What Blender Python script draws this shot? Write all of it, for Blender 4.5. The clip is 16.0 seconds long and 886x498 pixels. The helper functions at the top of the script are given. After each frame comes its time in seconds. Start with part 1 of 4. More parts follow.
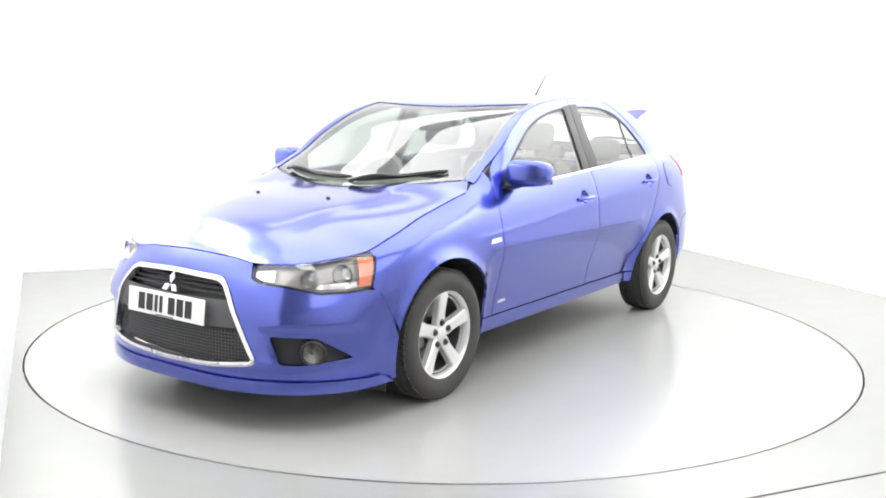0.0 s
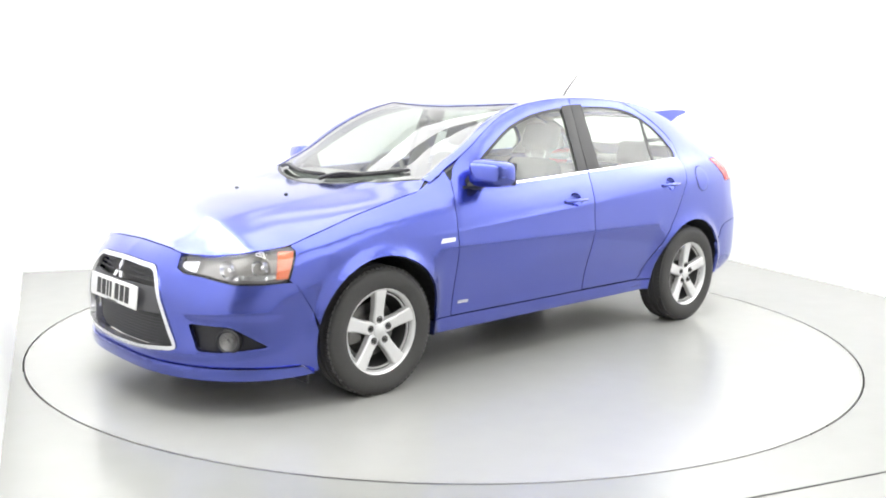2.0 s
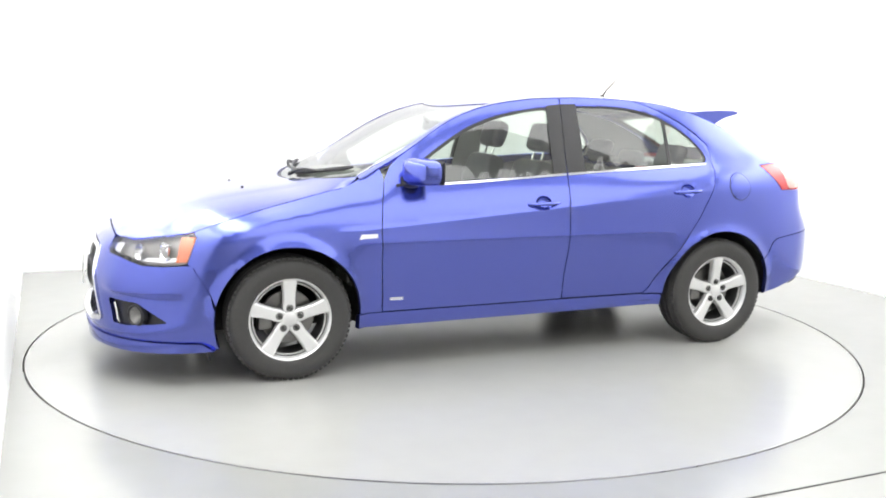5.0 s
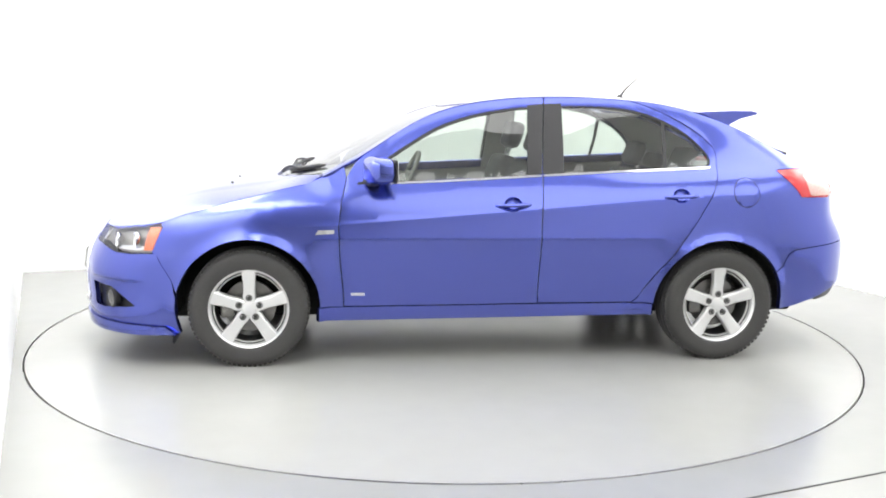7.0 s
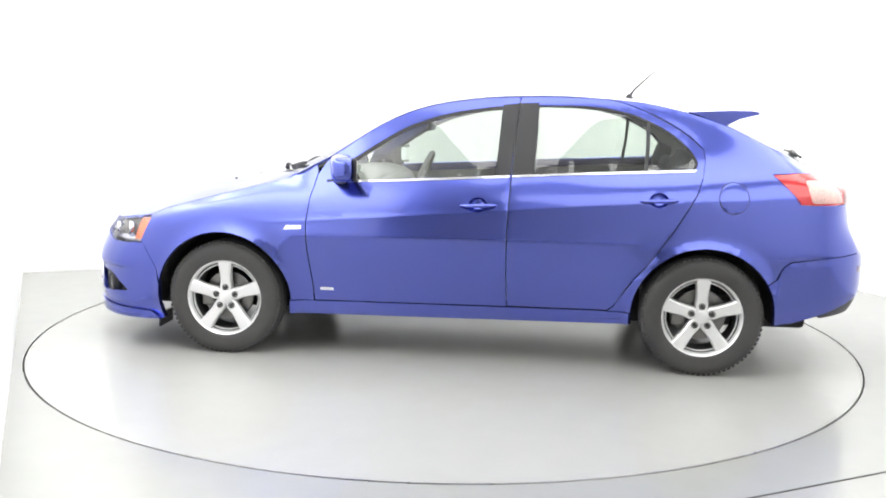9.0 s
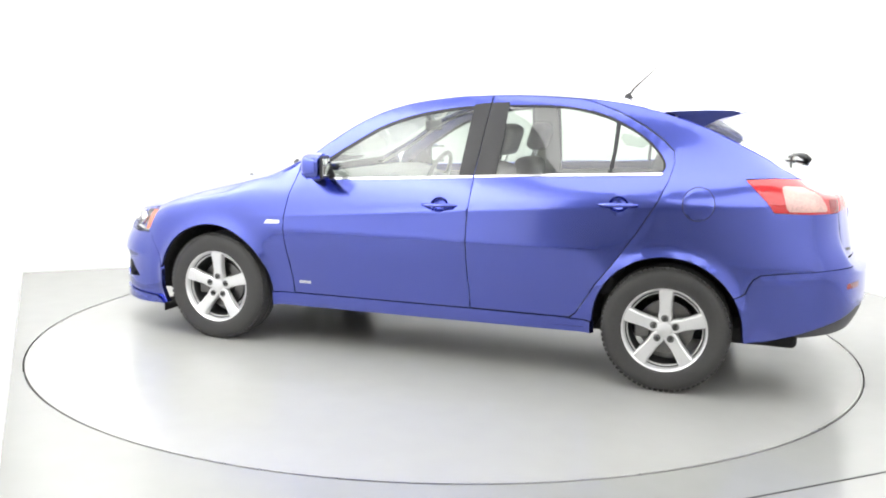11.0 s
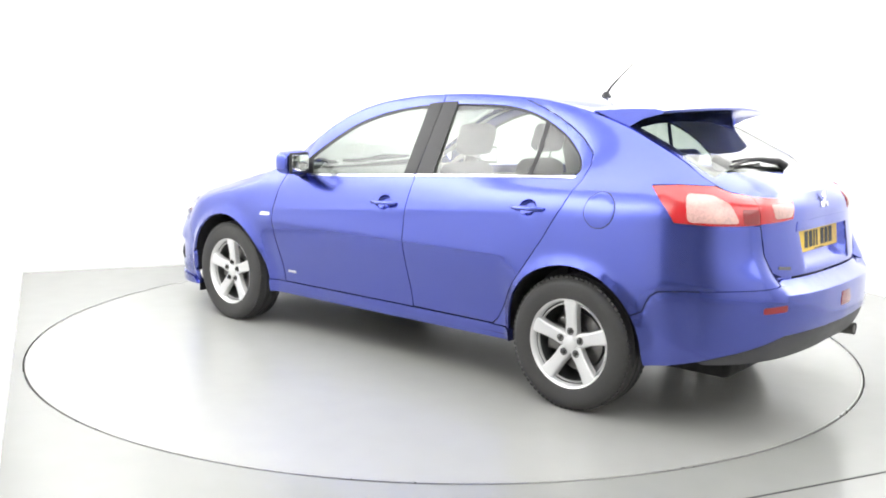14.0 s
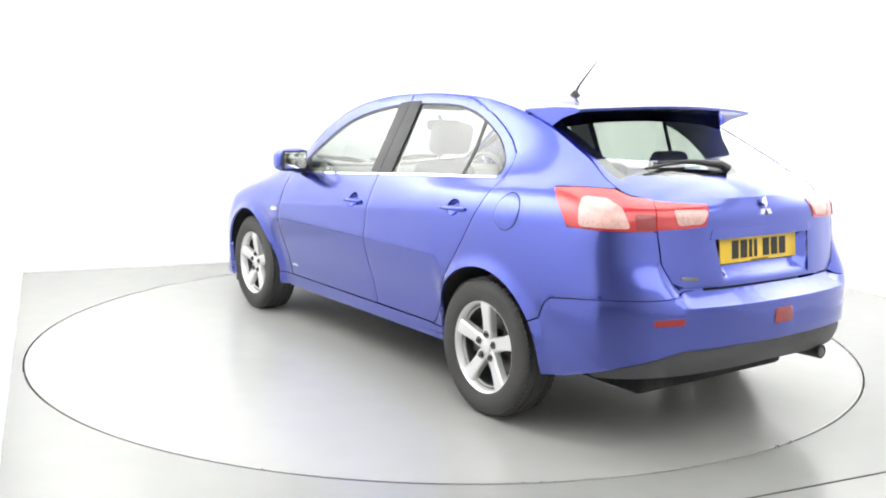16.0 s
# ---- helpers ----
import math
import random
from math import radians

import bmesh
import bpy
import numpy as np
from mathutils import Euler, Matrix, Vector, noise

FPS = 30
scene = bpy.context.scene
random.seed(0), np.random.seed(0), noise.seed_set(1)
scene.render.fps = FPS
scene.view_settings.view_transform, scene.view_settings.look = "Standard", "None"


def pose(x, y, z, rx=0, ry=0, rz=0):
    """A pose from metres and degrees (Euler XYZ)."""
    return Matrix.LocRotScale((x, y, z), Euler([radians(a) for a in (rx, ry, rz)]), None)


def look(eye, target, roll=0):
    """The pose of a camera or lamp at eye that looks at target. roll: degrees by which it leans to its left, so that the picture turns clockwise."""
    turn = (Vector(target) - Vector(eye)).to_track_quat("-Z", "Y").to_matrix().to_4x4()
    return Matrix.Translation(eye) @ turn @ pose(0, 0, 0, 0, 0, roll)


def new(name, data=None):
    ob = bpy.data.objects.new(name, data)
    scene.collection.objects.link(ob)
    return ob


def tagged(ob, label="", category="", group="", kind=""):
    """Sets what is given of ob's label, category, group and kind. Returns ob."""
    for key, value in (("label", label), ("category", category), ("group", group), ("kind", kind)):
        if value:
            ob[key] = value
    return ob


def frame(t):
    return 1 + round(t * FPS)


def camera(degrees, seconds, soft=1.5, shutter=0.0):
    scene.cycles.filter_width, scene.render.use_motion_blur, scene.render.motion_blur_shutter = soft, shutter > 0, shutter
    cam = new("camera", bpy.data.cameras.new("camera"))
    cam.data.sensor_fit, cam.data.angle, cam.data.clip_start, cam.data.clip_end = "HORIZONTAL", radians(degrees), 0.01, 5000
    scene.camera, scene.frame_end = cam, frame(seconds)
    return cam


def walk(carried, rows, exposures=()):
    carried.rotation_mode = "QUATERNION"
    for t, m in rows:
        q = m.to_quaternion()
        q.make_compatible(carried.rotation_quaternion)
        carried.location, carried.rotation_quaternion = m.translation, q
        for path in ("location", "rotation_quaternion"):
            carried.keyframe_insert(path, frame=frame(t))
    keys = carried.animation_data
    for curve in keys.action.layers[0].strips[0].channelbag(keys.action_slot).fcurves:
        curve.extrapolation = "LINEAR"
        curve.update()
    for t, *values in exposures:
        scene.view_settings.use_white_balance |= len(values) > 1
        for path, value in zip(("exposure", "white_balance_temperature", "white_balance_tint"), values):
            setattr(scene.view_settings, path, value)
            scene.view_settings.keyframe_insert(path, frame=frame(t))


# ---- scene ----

# ---------------------------------------------------------------- camera
EYE = (0.0, -5.711, 1.402)
cam = camera(51.78, 16.0, soft=1.9)
CAM_POSE = look(EYE, (EYE[0] - 0.005804, EYE[1] + 0.988072, EYE[2] - 0.153883), 1.0717)
walk(cam, [(0.0, CAM_POSE), (16.0, CAM_POSE)])

# the turntable's turn, degrees of the car's heading by seconds
TURN = [(0.0, 235.08), (0.5, 232.77), (1.0, 229.70), (1.5, 226.24), (2.0, 222.73), (2.5, 219.21), (3.0, 215.68),
        (3.5, 212.17), (4.0, 208.68), (6.5, 191.38), (7.0, 187.92), (7.5, 184.53), (8.0, 181.14), (8.5, 177.69),
        (9.0, 174.22), (11.5, 156.89), (12.0, 153.43), (12.5, 150.02), (13.0, 146.55), (13.5, 143.11), (14.0, 139.59),
        (14.5, 136.09), (15.0, 132.52), (15.5, 129.00), (16.0, 125.42)]
CAR_OFF = (-0.1275, -0.0289)          # the car's middle on the turntable
PIVOT = (-0.018, 0.0)                 # the turntable's centre

# ---------------------------------------------------------------- light
world = bpy.data.worlds.new("world")
scene.world = world
world.use_nodes = True
world.node_tree.nodes["Background"].inputs[0].default_value = (1, 1, 1, 1)
world.node_tree.nodes["Background"].inputs[1].default_value = 0.0
scene.view_settings.exposure = 0.06

A = Vector((0.915, 0.404, 0)).normalized()      # along the back wall
B = Vector((0.404, -0.915, 0)).normalized()     # from the back wall to the front
CORNER = Vector((-3.47, 1.60, 0))               # back left corner of the bay
BAY_W, BAY_D, HALL_D, CEIL = 6.19, 5.63, 10.0, 3.3


def bay(a, b, z=0.0):
    """A place in the room: a along the back wall, b out from it."""
    return CORNER + A * a + B * b + Vector((0, 0, z))


ROOM_TURN = math.atan2(A.y, A.x)

# ---------------------------------------------------------------- materials


def material(name, col, rough=0.5, metal=0.0, coat=0.0, grain=0.0, scale=40.0, bump=0.0, coat_rough=0.03, spec=0.5):
    """A surface with a base colour, fine grain in colour and gloss, and a little relief."""
    m = bpy.data.materials.new(name)
    m.use_nodes = True
    nt = m.node_tree
    b = nt.nodes["Principled BSDF"]
    b.inputs["Base Color"].default_value = (*col, 1)
    b.inputs["Roughness"].default_value = rough
    b.inputs["Metallic"].default_value = metal
    b.inputs["Coat Weight"].default_value = coat
    b.inputs["Coat Roughness"].default_value = coat_rough
    b.inputs["Specular IOR Level"].default_value = spec
    if grain or bump:
        co = nt.nodes.new("ShaderNodeTexCoord")
        n1 = nt.nodes.new("ShaderNodeTexNoise")
        n1.inputs["Scale"].default_value = scale
        n1.inputs["Detail"].default_value = 6
        n2 = nt.nodes.new("ShaderNodeTexNoise")
        n2.inputs["Scale"].default_value = scale / 14
        n2.inputs["Detail"].default_value = 3
        nt.links.new(co.outputs["Object"], n1.inputs["Vector"])
        nt.links.new(co.outputs["Object"], n2.inputs["Vector"])
        add = nt.nodes.new("ShaderNodeMath")
        add.operation = "ADD"
        nt.links.new(n1.outputs["Fac"], add.inputs[0])
        nt.links.new(n2.outputs["Fac"], add.inputs[1])
        if grain:
            ramp = nt.nodes.new("ShaderNodeMapRange")
            ramp.inputs["From Min"].default_value, ramp.inputs["From Max"].default_value = 0.6, 1.4
            ramp.inputs["To Min"].default_value, ramp.inputs["To Max"].default_value = 1 - grain, 1 + grain
            nt.links.new(add.outputs[0], ramp.inputs["Value"])
            mul = nt.nodes.new("ShaderNodeVectorMath")
            mul.operation = "SCALE"
            mul.inputs[0].default_value = col
            nt.links.new(ramp.outputs[0], mul.inputs["Scale"])
            nt.links.new(mul.outputs[0], b.inputs["Base Color"])
            r2 = nt.nodes.new("ShaderNodeMath")
            r2.operation = "MULTIPLY"
            r2.inputs[1].default_value = rough
            nt.links.new(ramp.outputs[0], r2.inputs[0])
            nt.links.new(r2.outputs[0], b.inputs["Roughness"])
        if bump:
            bp = nt.nodes.new("ShaderNodeBump")
            bp.inputs["Strength"].default_value = bump
            bp.inputs["Distance"].default_value = 0.004
            nt.links.new(n1.outputs["Fac"], bp.inputs["Height"])
            nt.links.new(bp.outputs[0], b.inputs["Normal"])
    return m


def glass_material(name, tint, rough=0.0, least=0.09, most=0.75, power=4.0):
    """Thin pane: clear pass-through with a tint, and a mirror sheen that grows at grazing angles."""
    m = bpy.data.materials.new(name)
    m.use_nodes = True
    nt = m.node_tree
    nt.nodes.remove(nt.nodes["Principled BSDF"])
    out = nt.nodes["Material Output"]
    tr = nt.nodes.new("ShaderNodeBsdfTransparent")
    tr.inputs[0].default_value = (*tint, 1)
    gl = nt.nodes.new("ShaderNodeBsdfGlossy")
    gl.inputs["Roughness"].default_value = rough
    lw = nt.nodes.new("ShaderNodeLayerWeight")
    lw.inputs[0].default_value = 0.5
    pw = nt.nodes.new("ShaderNodeMath")
    pw.operation = "POWER"
    pw.inputs[1].default_value = power
    nt.links.new(lw.outputs["Facing"], pw.inputs[0])
    fr = nt.nodes.new("ShaderNodeMapRange")
    fr.inputs["To Min"].default_value, fr.inputs["To Max"].default_value = least, most
    nt.links.new(pw.outputs[0], fr.inputs["Value"])
    mx = nt.nodes.new("ShaderNodeMixShader")
    nt.links.new(fr.outputs[0], mx.inputs[0])
    nt.links.new(tr.outputs[0], mx.inputs[1])
    nt.links.new(gl.outputs[0], mx.inputs[2])
    nt.links.new(mx.outputs[0], out.inputs[0])
    return m


PAINT = material("blue_paint", (0.068, 0.095, 0.455), 0.23, 1.0, 1.0, 0.0, coat_rough=0.10)
PAINT.node_tree.nodes["Principled BSDF"].inputs["Specular Tint"].default_value = (0.74, 0.77, 1.0, 1)
PAINT.node_tree.nodes["Principled BSDF"].inputs["Coat IOR"].default_value = 1.62
BLACK = material("black_trim", (0.018, 0.018, 0.020), 0.42, 0, 0, 0.12, 120)
GLOSSBLACK = material("gloss_black", (0.012, 0.012, 0.014), 0.12, 0, 0.5)
RUBBER = material("tyre_rubber", (0.046, 0.045, 0.044), 0.62, 0, 0, 0.25, 60, 0.15)
ALLOY = material("silver_alloy", (0.74, 0.74, 0.74), 0.3, 0.45, 0.5, 0.03, 200)
# duller alloy, its colour darkened for the shade between the spokes
BARREL = material("shaded_barrel_alloy", (0.13, 0.13, 0.13), 0.45, 0.6, 0, 0.12, 90)
STEEL = material("brake_steel", (0.20, 0.195, 0.19), 0.35, 1.0, 0, 0.15, 80)
RINGSTEEL = material("ring_steel", (0.36, 0.36, 0.35), 0.3, 0.8, 0, 0.15, 30)
NUT = material("dark_nut_steel", (0.11, 0.11, 0.11), 0.35, 0.9)
CHROME = material("chrome", (0.80, 0.80, 0.82), 0.08, 1.0)
BUMPGREY = material("grey_plastic", (0.075, 0.075, 0.08), 0.5, 0, 0, 0.15, 150, 0.1)
MESHBLACK = material("grille_black", (0.012, 0.012, 0.013), 0.45)
GLASS = glass_material("clear_glass", (0.80, 0.86, 0.80), least=0.17, most=0.95, power=3.0)
DARKGLASS = glass_material("side_glass", (0.74, 0.80, 0.75), least=0.13)
LENS = glass_material("lamp_lens", (0.95, 0.95, 0.95), most=0.5)
REDLENS = material("red_lens", (0.56, 0.016, 0.022), 0.12, 0, 1.0)
PALELENS = material("pale_lens", (0.66, 0.40, 0.36), 0.15, 0, 1.0, 0.30, 90)
DARKRED = material("dark_red_lens", (0.28, 0.01, 0.015), 0.12, 0, 1.0)
AMBER = material("amber_lens", (0.75, 0.17, 0.06), 0.15, 0, 1.0)
REFLECT = material("lamp_reflector", (0.75, 0.75, 0.76), 0.12, 1.0)
LAMPDARK = material("lamp_bezel", (0.32, 0.31, 0.295), 0.3, 0.6)
CLOTH = material("seat_cloth", (0.10, 0.10, 0.102), 0.9, 0, 0, 0.3, 150, 0.3)
CABIN = material("cabin_plastic", (0.20, 0.20, 0.195), 0.6, 0, 0, 0.15, 120, 0.15)
LINING = material("door_lining_cloth", (0.33, 0.33, 0.32), 0.8, 0, 0, 0.12, 140, 0.15)
CABINLIGHT = material("cabin_lining", (0.42, 0.42, 0.39), 0.8, 0, 0, 0.08, 120)
UNDER = material("underbody", (0.012, 0.012, 0.012), 0.8, 0, 0, 0.3, 30)
PLATEWHITE = material("plate_white", (0.80, 0.80, 0.78), 0.35, 0, 0.3)
PLATEYELLOW = material("plate_yellow", (0.85, 0.56, 0.03), 0.35, 0, 0.3)
INK = material("plate_ink", (0.015, 0.015, 0.015), 0.5)
SILVER = material("silver_emblem", (0.85, 0.85, 0.86), 0.15, 0.9)
MIRRORGLASS = material("mirror_glass", (0.9, 0.9, 0.9), 0.01, 1.0)
WALLPAINT = material("white_wall_paint", (0.86, 0.86, 0.85), 0.55, 0, 0, 0.015, 30, 0.02)
CEILPAINT = material("white_ceiling_paint", (0.84, 0.84, 0.83), 0.7, 0, 0, 0.015, 30)
FLOORPAINT = material("pale_grey_floor_paint", (0.31, 0.311, 0.298), 0.20, 0, 0, 0.03, 6, 0.0)
DISCPAINT = material("turntable_paint", (0.385, 0.385, 0.368), 0.23, 0, 0, 0.03, 6, 0.0)
GAPDARK = material("dark_joint", (0.05, 0.05, 0.05), 0.7)

# ---------------------------------------------------------------- mesh helpers


def link_mesh(name, bm, mat, parent=None, label="", smooth=True):
    bm.normal_update()
    if smooth:
        for f in bm.faces:
            f.smooth = True
        for e in bm.edges:
            if len(e.link_faces) == 2 and e.calc_face_angle(0) > radians(32):
                e.smooth = False
    me = bpy.data.meshes.new(name)
    bm.to_mesh(me)
    bm.free()
    for m in (mat if isinstance(mat, (list, tuple)) else [mat]):
        me.materials.append(m)
    ob = new(name, me)
    ob.parent = parent
    if label:
        tagged(ob, label)
    return ob


def part(name, bm, mat, parent, label=""):
    return link_mesh(name, bm, mat, parent, label)


def bm_box(bm, x0, x1, y0, y1, z0, z1, bevel=0.0, m=None):
    r = bmesh.ops.create_cube(bm, size=1)
    vs = r["verts"]
    for v in vs:
        v.co = Vector(((x0 + x1) / 2 + v.co.x * (x1 - x0), (y0 + y1) / 2 + v.co.y * (y1 - y0), (z0 + z1) / 2 + v.co.z * (z1 - z0)))
    if bevel:
        es = list({e for v in vs for e in v.link_edges})
        out = bmesh.ops.bevel(bm, geom=es, offset=bevel, segments=3, affect="EDGES", profile=0.5)
        vs = list({v for f in out["faces"] for v in f.verts} | {v for v in vs if v.is_valid})
    if m is not None:
        bmesh.ops.transform(bm, matrix=m, verts=vs)
    return bm


def box_bm(*a, **k):
    return bm_box(bmesh.new(), *a, **k)


def lathe(profile, n=48, axis="y"):
    """Turn a profile of (radius, along) round the y axis."""
    bm = bmesh.new()
    rings = []
    for r, h in profile:
        rings.append([bm.verts.new((r * math.cos(2 * math.pi * i / n), h, r * math.sin(2 * math.pi * i / n))) for i in range(n)])
    for a, b in zip(rings, rings[1:]):
        for i in range(n):
            bm.faces.new((a[i], a[(i + 1) % n], b[(i + 1) % n], b[i]))
    bmesh.ops.recalc_face_normals(bm, faces=bm.faces)
    return bm


def tube(points, radius, n=10, flat=1.0):
    """A round bar along points."""
    bm = bmesh.new()
    pts = [Vector(p) for p in points]
    rad = radius if isinstance(radius, (list, tuple)) else [radius] * len(pts)
    rings = []
    up = Vector((0, 0, 1))
    for i, p in enumerate(pts):
        d = (pts[min(i + 1, len(pts) - 1)] - pts[max(i - 1, 0)]).normalized()
        s = d.cross(up) if abs(d.dot(up)) < 0.98 else d.cross(Vector((0, 1, 0)))
        s.normalize()
        w = s.cross(d)
        rings.append([bm.verts.new(p + s * math.cos(2 * math.pi * k / n) * rad[i] + w * math.sin(2 * math.pi * k / n) * rad[i] * flat) for k in range(n)])
    for a, b in zip(rings, rings[1:]):
        for k in range(n):
            bm.faces.new((a[k], a[(k + 1) % n], b[(k + 1) % n], b[k]))
    bm.faces.new(rings[0])
    bm.faces.new(rings[-1])
    bmesh.ops.recalc_face_normals(bm, faces=bm.faces)
    return bm


def pchip(xs, ys):
    """Smooth curve through knots with no overshoot."""
    xs, ys = np.asarray(xs, float), np.asarray(ys, float)
    o = np.argsort(xs)
    xs, ys = xs[o], ys[o]
    h, d = np.diff(xs), np.diff(ys) / np.diff(xs)
    m = np.zeros(len(xs))
    for i in range(1, len(xs) - 1):
        if d[i - 1] * d[i] > 0:
            w1, w2 = 2 * h[i] + h[i - 1], h[i] + 2 * h[i - 1]
            m[i] = (w1 + w2) / (w1 / d[i - 1] + w2 / d[i])
    m[0], m[-1] = d[0], d[-1]

    def f(x):
        x = np.asarray(x, float)
        i = np.clip(np.searchsorted(xs, x) - 1, 0, len(xs) - 2)
        t = (x - xs[i]) / h[i]
        c = np.clip(t, 0, 1)
        y = ((1 + 2 * c) * (1 - c) ** 2 * ys[i] + c * (1 - c) ** 2 * h[i] * m[i]
             + c * c * (3 - 2 * c) * ys[i + 1] + c * c * (c - 1) * h[i] * m[i + 1])
        return y + np.where(t < 0, (x - xs[0]) * m[0], 0) + np.where(t > 1, (x - xs[-1]) * m[-1], 0)
    return f


def spline(pts, step=0.02, closed=False):
    """Catmull-Rom through 2D or 3D points."""
    p = np.asarray(pts, float)
    n = len(p)
    out = []
    for i in range(n if closed else n - 1):
        p0, p1, p2, p3 = (p[(i + k) % n] if closed else p[min(max(i + k, 0), n - 1)] for k in (-1, 0, 1, 2))
        k = max(2, int(np.linalg.norm(p2 - p1) / step))
        for t in np.arange(k) / k:
            out.append(0.5 * ((2 * p1) + (-p0 + p2) * t + (2 * p0 - 5 * p1 + 4 * p2 - p3) * t * t + (-p0 + 3 * p1 - 3 * p2 + p3) * t ** 3))
    if not closed:
        out.append(p[-1])
    return [tuple(q) for q in out]


def inside(poly, q):
    """Which of the points q lie in the polygon."""
    x, y = q[:, 0], q[:, 1]
    r = np.zeros(len(q), bool)
    for (x0, y0), (x1, y1) in zip(poly, np.roll(poly, -1, 0)):
        c = ((y0 > y) != (y1 > y)) & (x < (x1 - x0) * (y - y0) / ((y1 - y0) or 1e-12) + x0)
        r ^= c
    return r


def resample(poly, step):
    out = []
    p = np.asarray(poly, float)
    for a, b in zip(p, np.roll(p, -1, 0)):
        d = np.linalg.norm(b - a)
        if d < 1e-5:
            continue
        k = max(1, int(round(d / step)))
        out += [a + (b - a) * i / k for i in range(k)]
    return np.array(out)


from mathutils.geometry import delaunay_2d_cdt


def sheet(outline, mapped, step=0.03, depth=0.014, holes=(), lip=0.0015, flip=False, inset=0.0, mirror=False, extra=()):
    """A pressed panel: the outline in a surface's own two coordinates, filled, laid on the surface and turned in at its edges."""
    loops = [resample(np.asarray(o, float), step * 0.6) for o in (outline, *holes)]
    allp = np.concatenate(loops)
    lo, hi = loops[0].min(0), loops[0].max(0)
    gx = np.arange(lo[0] + step / 2, hi[0], step)
    gy = np.arange(lo[1] + step / 2, hi[1], step)
    g = np.array([(x + (0.5 * step if j % 2 else 0), y) for j, y in enumerate(gy) for x in gx]).reshape(-1, 2)
    if len(g):
        keep = inside(loops[0], g)
        for h in loops[1:]:
            keep &= ~inside(h, g)
        g = g[keep]
    if len(g):
        d = np.array([np.min(np.hypot(*(allp - q).T)) for q in g])
        g = g[d > step * 0.45]
    if len(extra):
        ex = np.array(extra, float)
        ex = ex[inside(loops[0], ex)]
        for h in loops[1:]:
            ex = ex[~inside(h, ex)]
        ex = ex[[np.min(np.hypot(*(allp - q).T)) > 0.006 for q in ex]]
        g = g[[np.min(np.hypot(*(ex - q).T)) > step * 0.4 for q in g]]
        g = np.concatenate([g, ex])
    verts = np.concatenate([allp, g]) if len(g) else allp
    edges, n0 = [], 0
    for l in loops:
        edges += [(n0 + i, n0 + (i + 1) % len(l)) for i in range(len(l))]
        n0 += len(l)
    v2, _, faces, *_ = delaunay_2d_cdt([Vector(q) for q in verts], edges, [], 0, 1e-6)
    v2 = np.array([tuple(q) for q in v2])
    cen = np.array([v2[list(f)].mean(0) for f in faces])
    ok = inside(loops[0], cen)
    for h in loops[1:]:
        ok &= ~inside(h, cen)
    p3 = np.asarray(mapped(v2[:, 0], v2[:, 1]), float)
    if mirror:
        p3 = p3 * (1, -1, 1)
    bm = bmesh.new()
    vs = [bm.verts.new(q) for q in p3]
    for f, k in zip(faces, ok):
        if k:
            try:
                bm.faces.new([vs[i] for i in f])
            except ValueError:
                pass
    for v in [v for v in bm.verts if not v.link_faces]:
        bm.verts.remove(v)
    bmesh.ops.recalc_face_normals(bm, faces=bm.faces)
    bm.normal_update()
    # outward: away from the car's inner line
    s = sum((f.normal.dot(f.calc_center_median() - Vector((max(-1.2, min(1.0, f.calc_center_median().x)), 0, 0.55))) * f.calc_area() for f in bm.faces))
    if (s < 0) != flip:
        bmesh.ops.reverse_faces(bm, faces=bm.faces)
    bm.normal_update()
    if inset:
        for v, n in [(v, v.normal.copy()) for v in bm.verts]:
            v.co -= n * inset
    if depth:
        be = [e for e in bm.edges if len(e.link_faces) == 1]
        nrm = {v: v.normal.copy() for e in be for v in e.verts}
        ext = bmesh.ops.extrude_edge_only(bm, edges=be)
        for v in nrm:
            v.co -= nrm[v] * lip
        newv = [v for v in ext["geom"] if isinstance(v, bmesh.types.BMVert)]
        for v in newv:
            for e in v.link_edges:
                o = e.other_vert(v)
                if o in nrm:
                    v.co -= nrm[o] * depth
                    break
    return bm

# ---------------------------------------------------------------- the room


def room_box(name, a0, a1, b0, b1, z0, z1, mat, kind="structure", label=""):
    o = link_mesh(name, box_bm(a0, a1, -b1, -b0, z0, z1), mat, None, "", smooth=False)
    o.matrix_basis = Matrix.Translation(CORNER) @ Matrix.Rotation(ROOM_TURN, 4, "Z")
    tagged(o, label, "", "", kind)
    return o


def ring_sheet(r0, r1, z, n=192, z_in=None):
    bm = bmesh.new()
    a = [bm.verts.new((r0 * math.cos(2 * math.pi * i / n), r0 * math.sin(2 * math.pi * i / n), z if z_in is None else z_in)) for i in range(n)]
    b = [bm.verts.new((r1 * math.cos(2 * math.pi * i / n), r1 * math.sin(2 * math.pi * i / n), z)) for i in range(n)]
    for i in range(n):
        bm.faces.new((a[i], b[i], b[(i + 1) % n], a[(i + 1) % n]))
    return bm


TABLE_R = 2.453


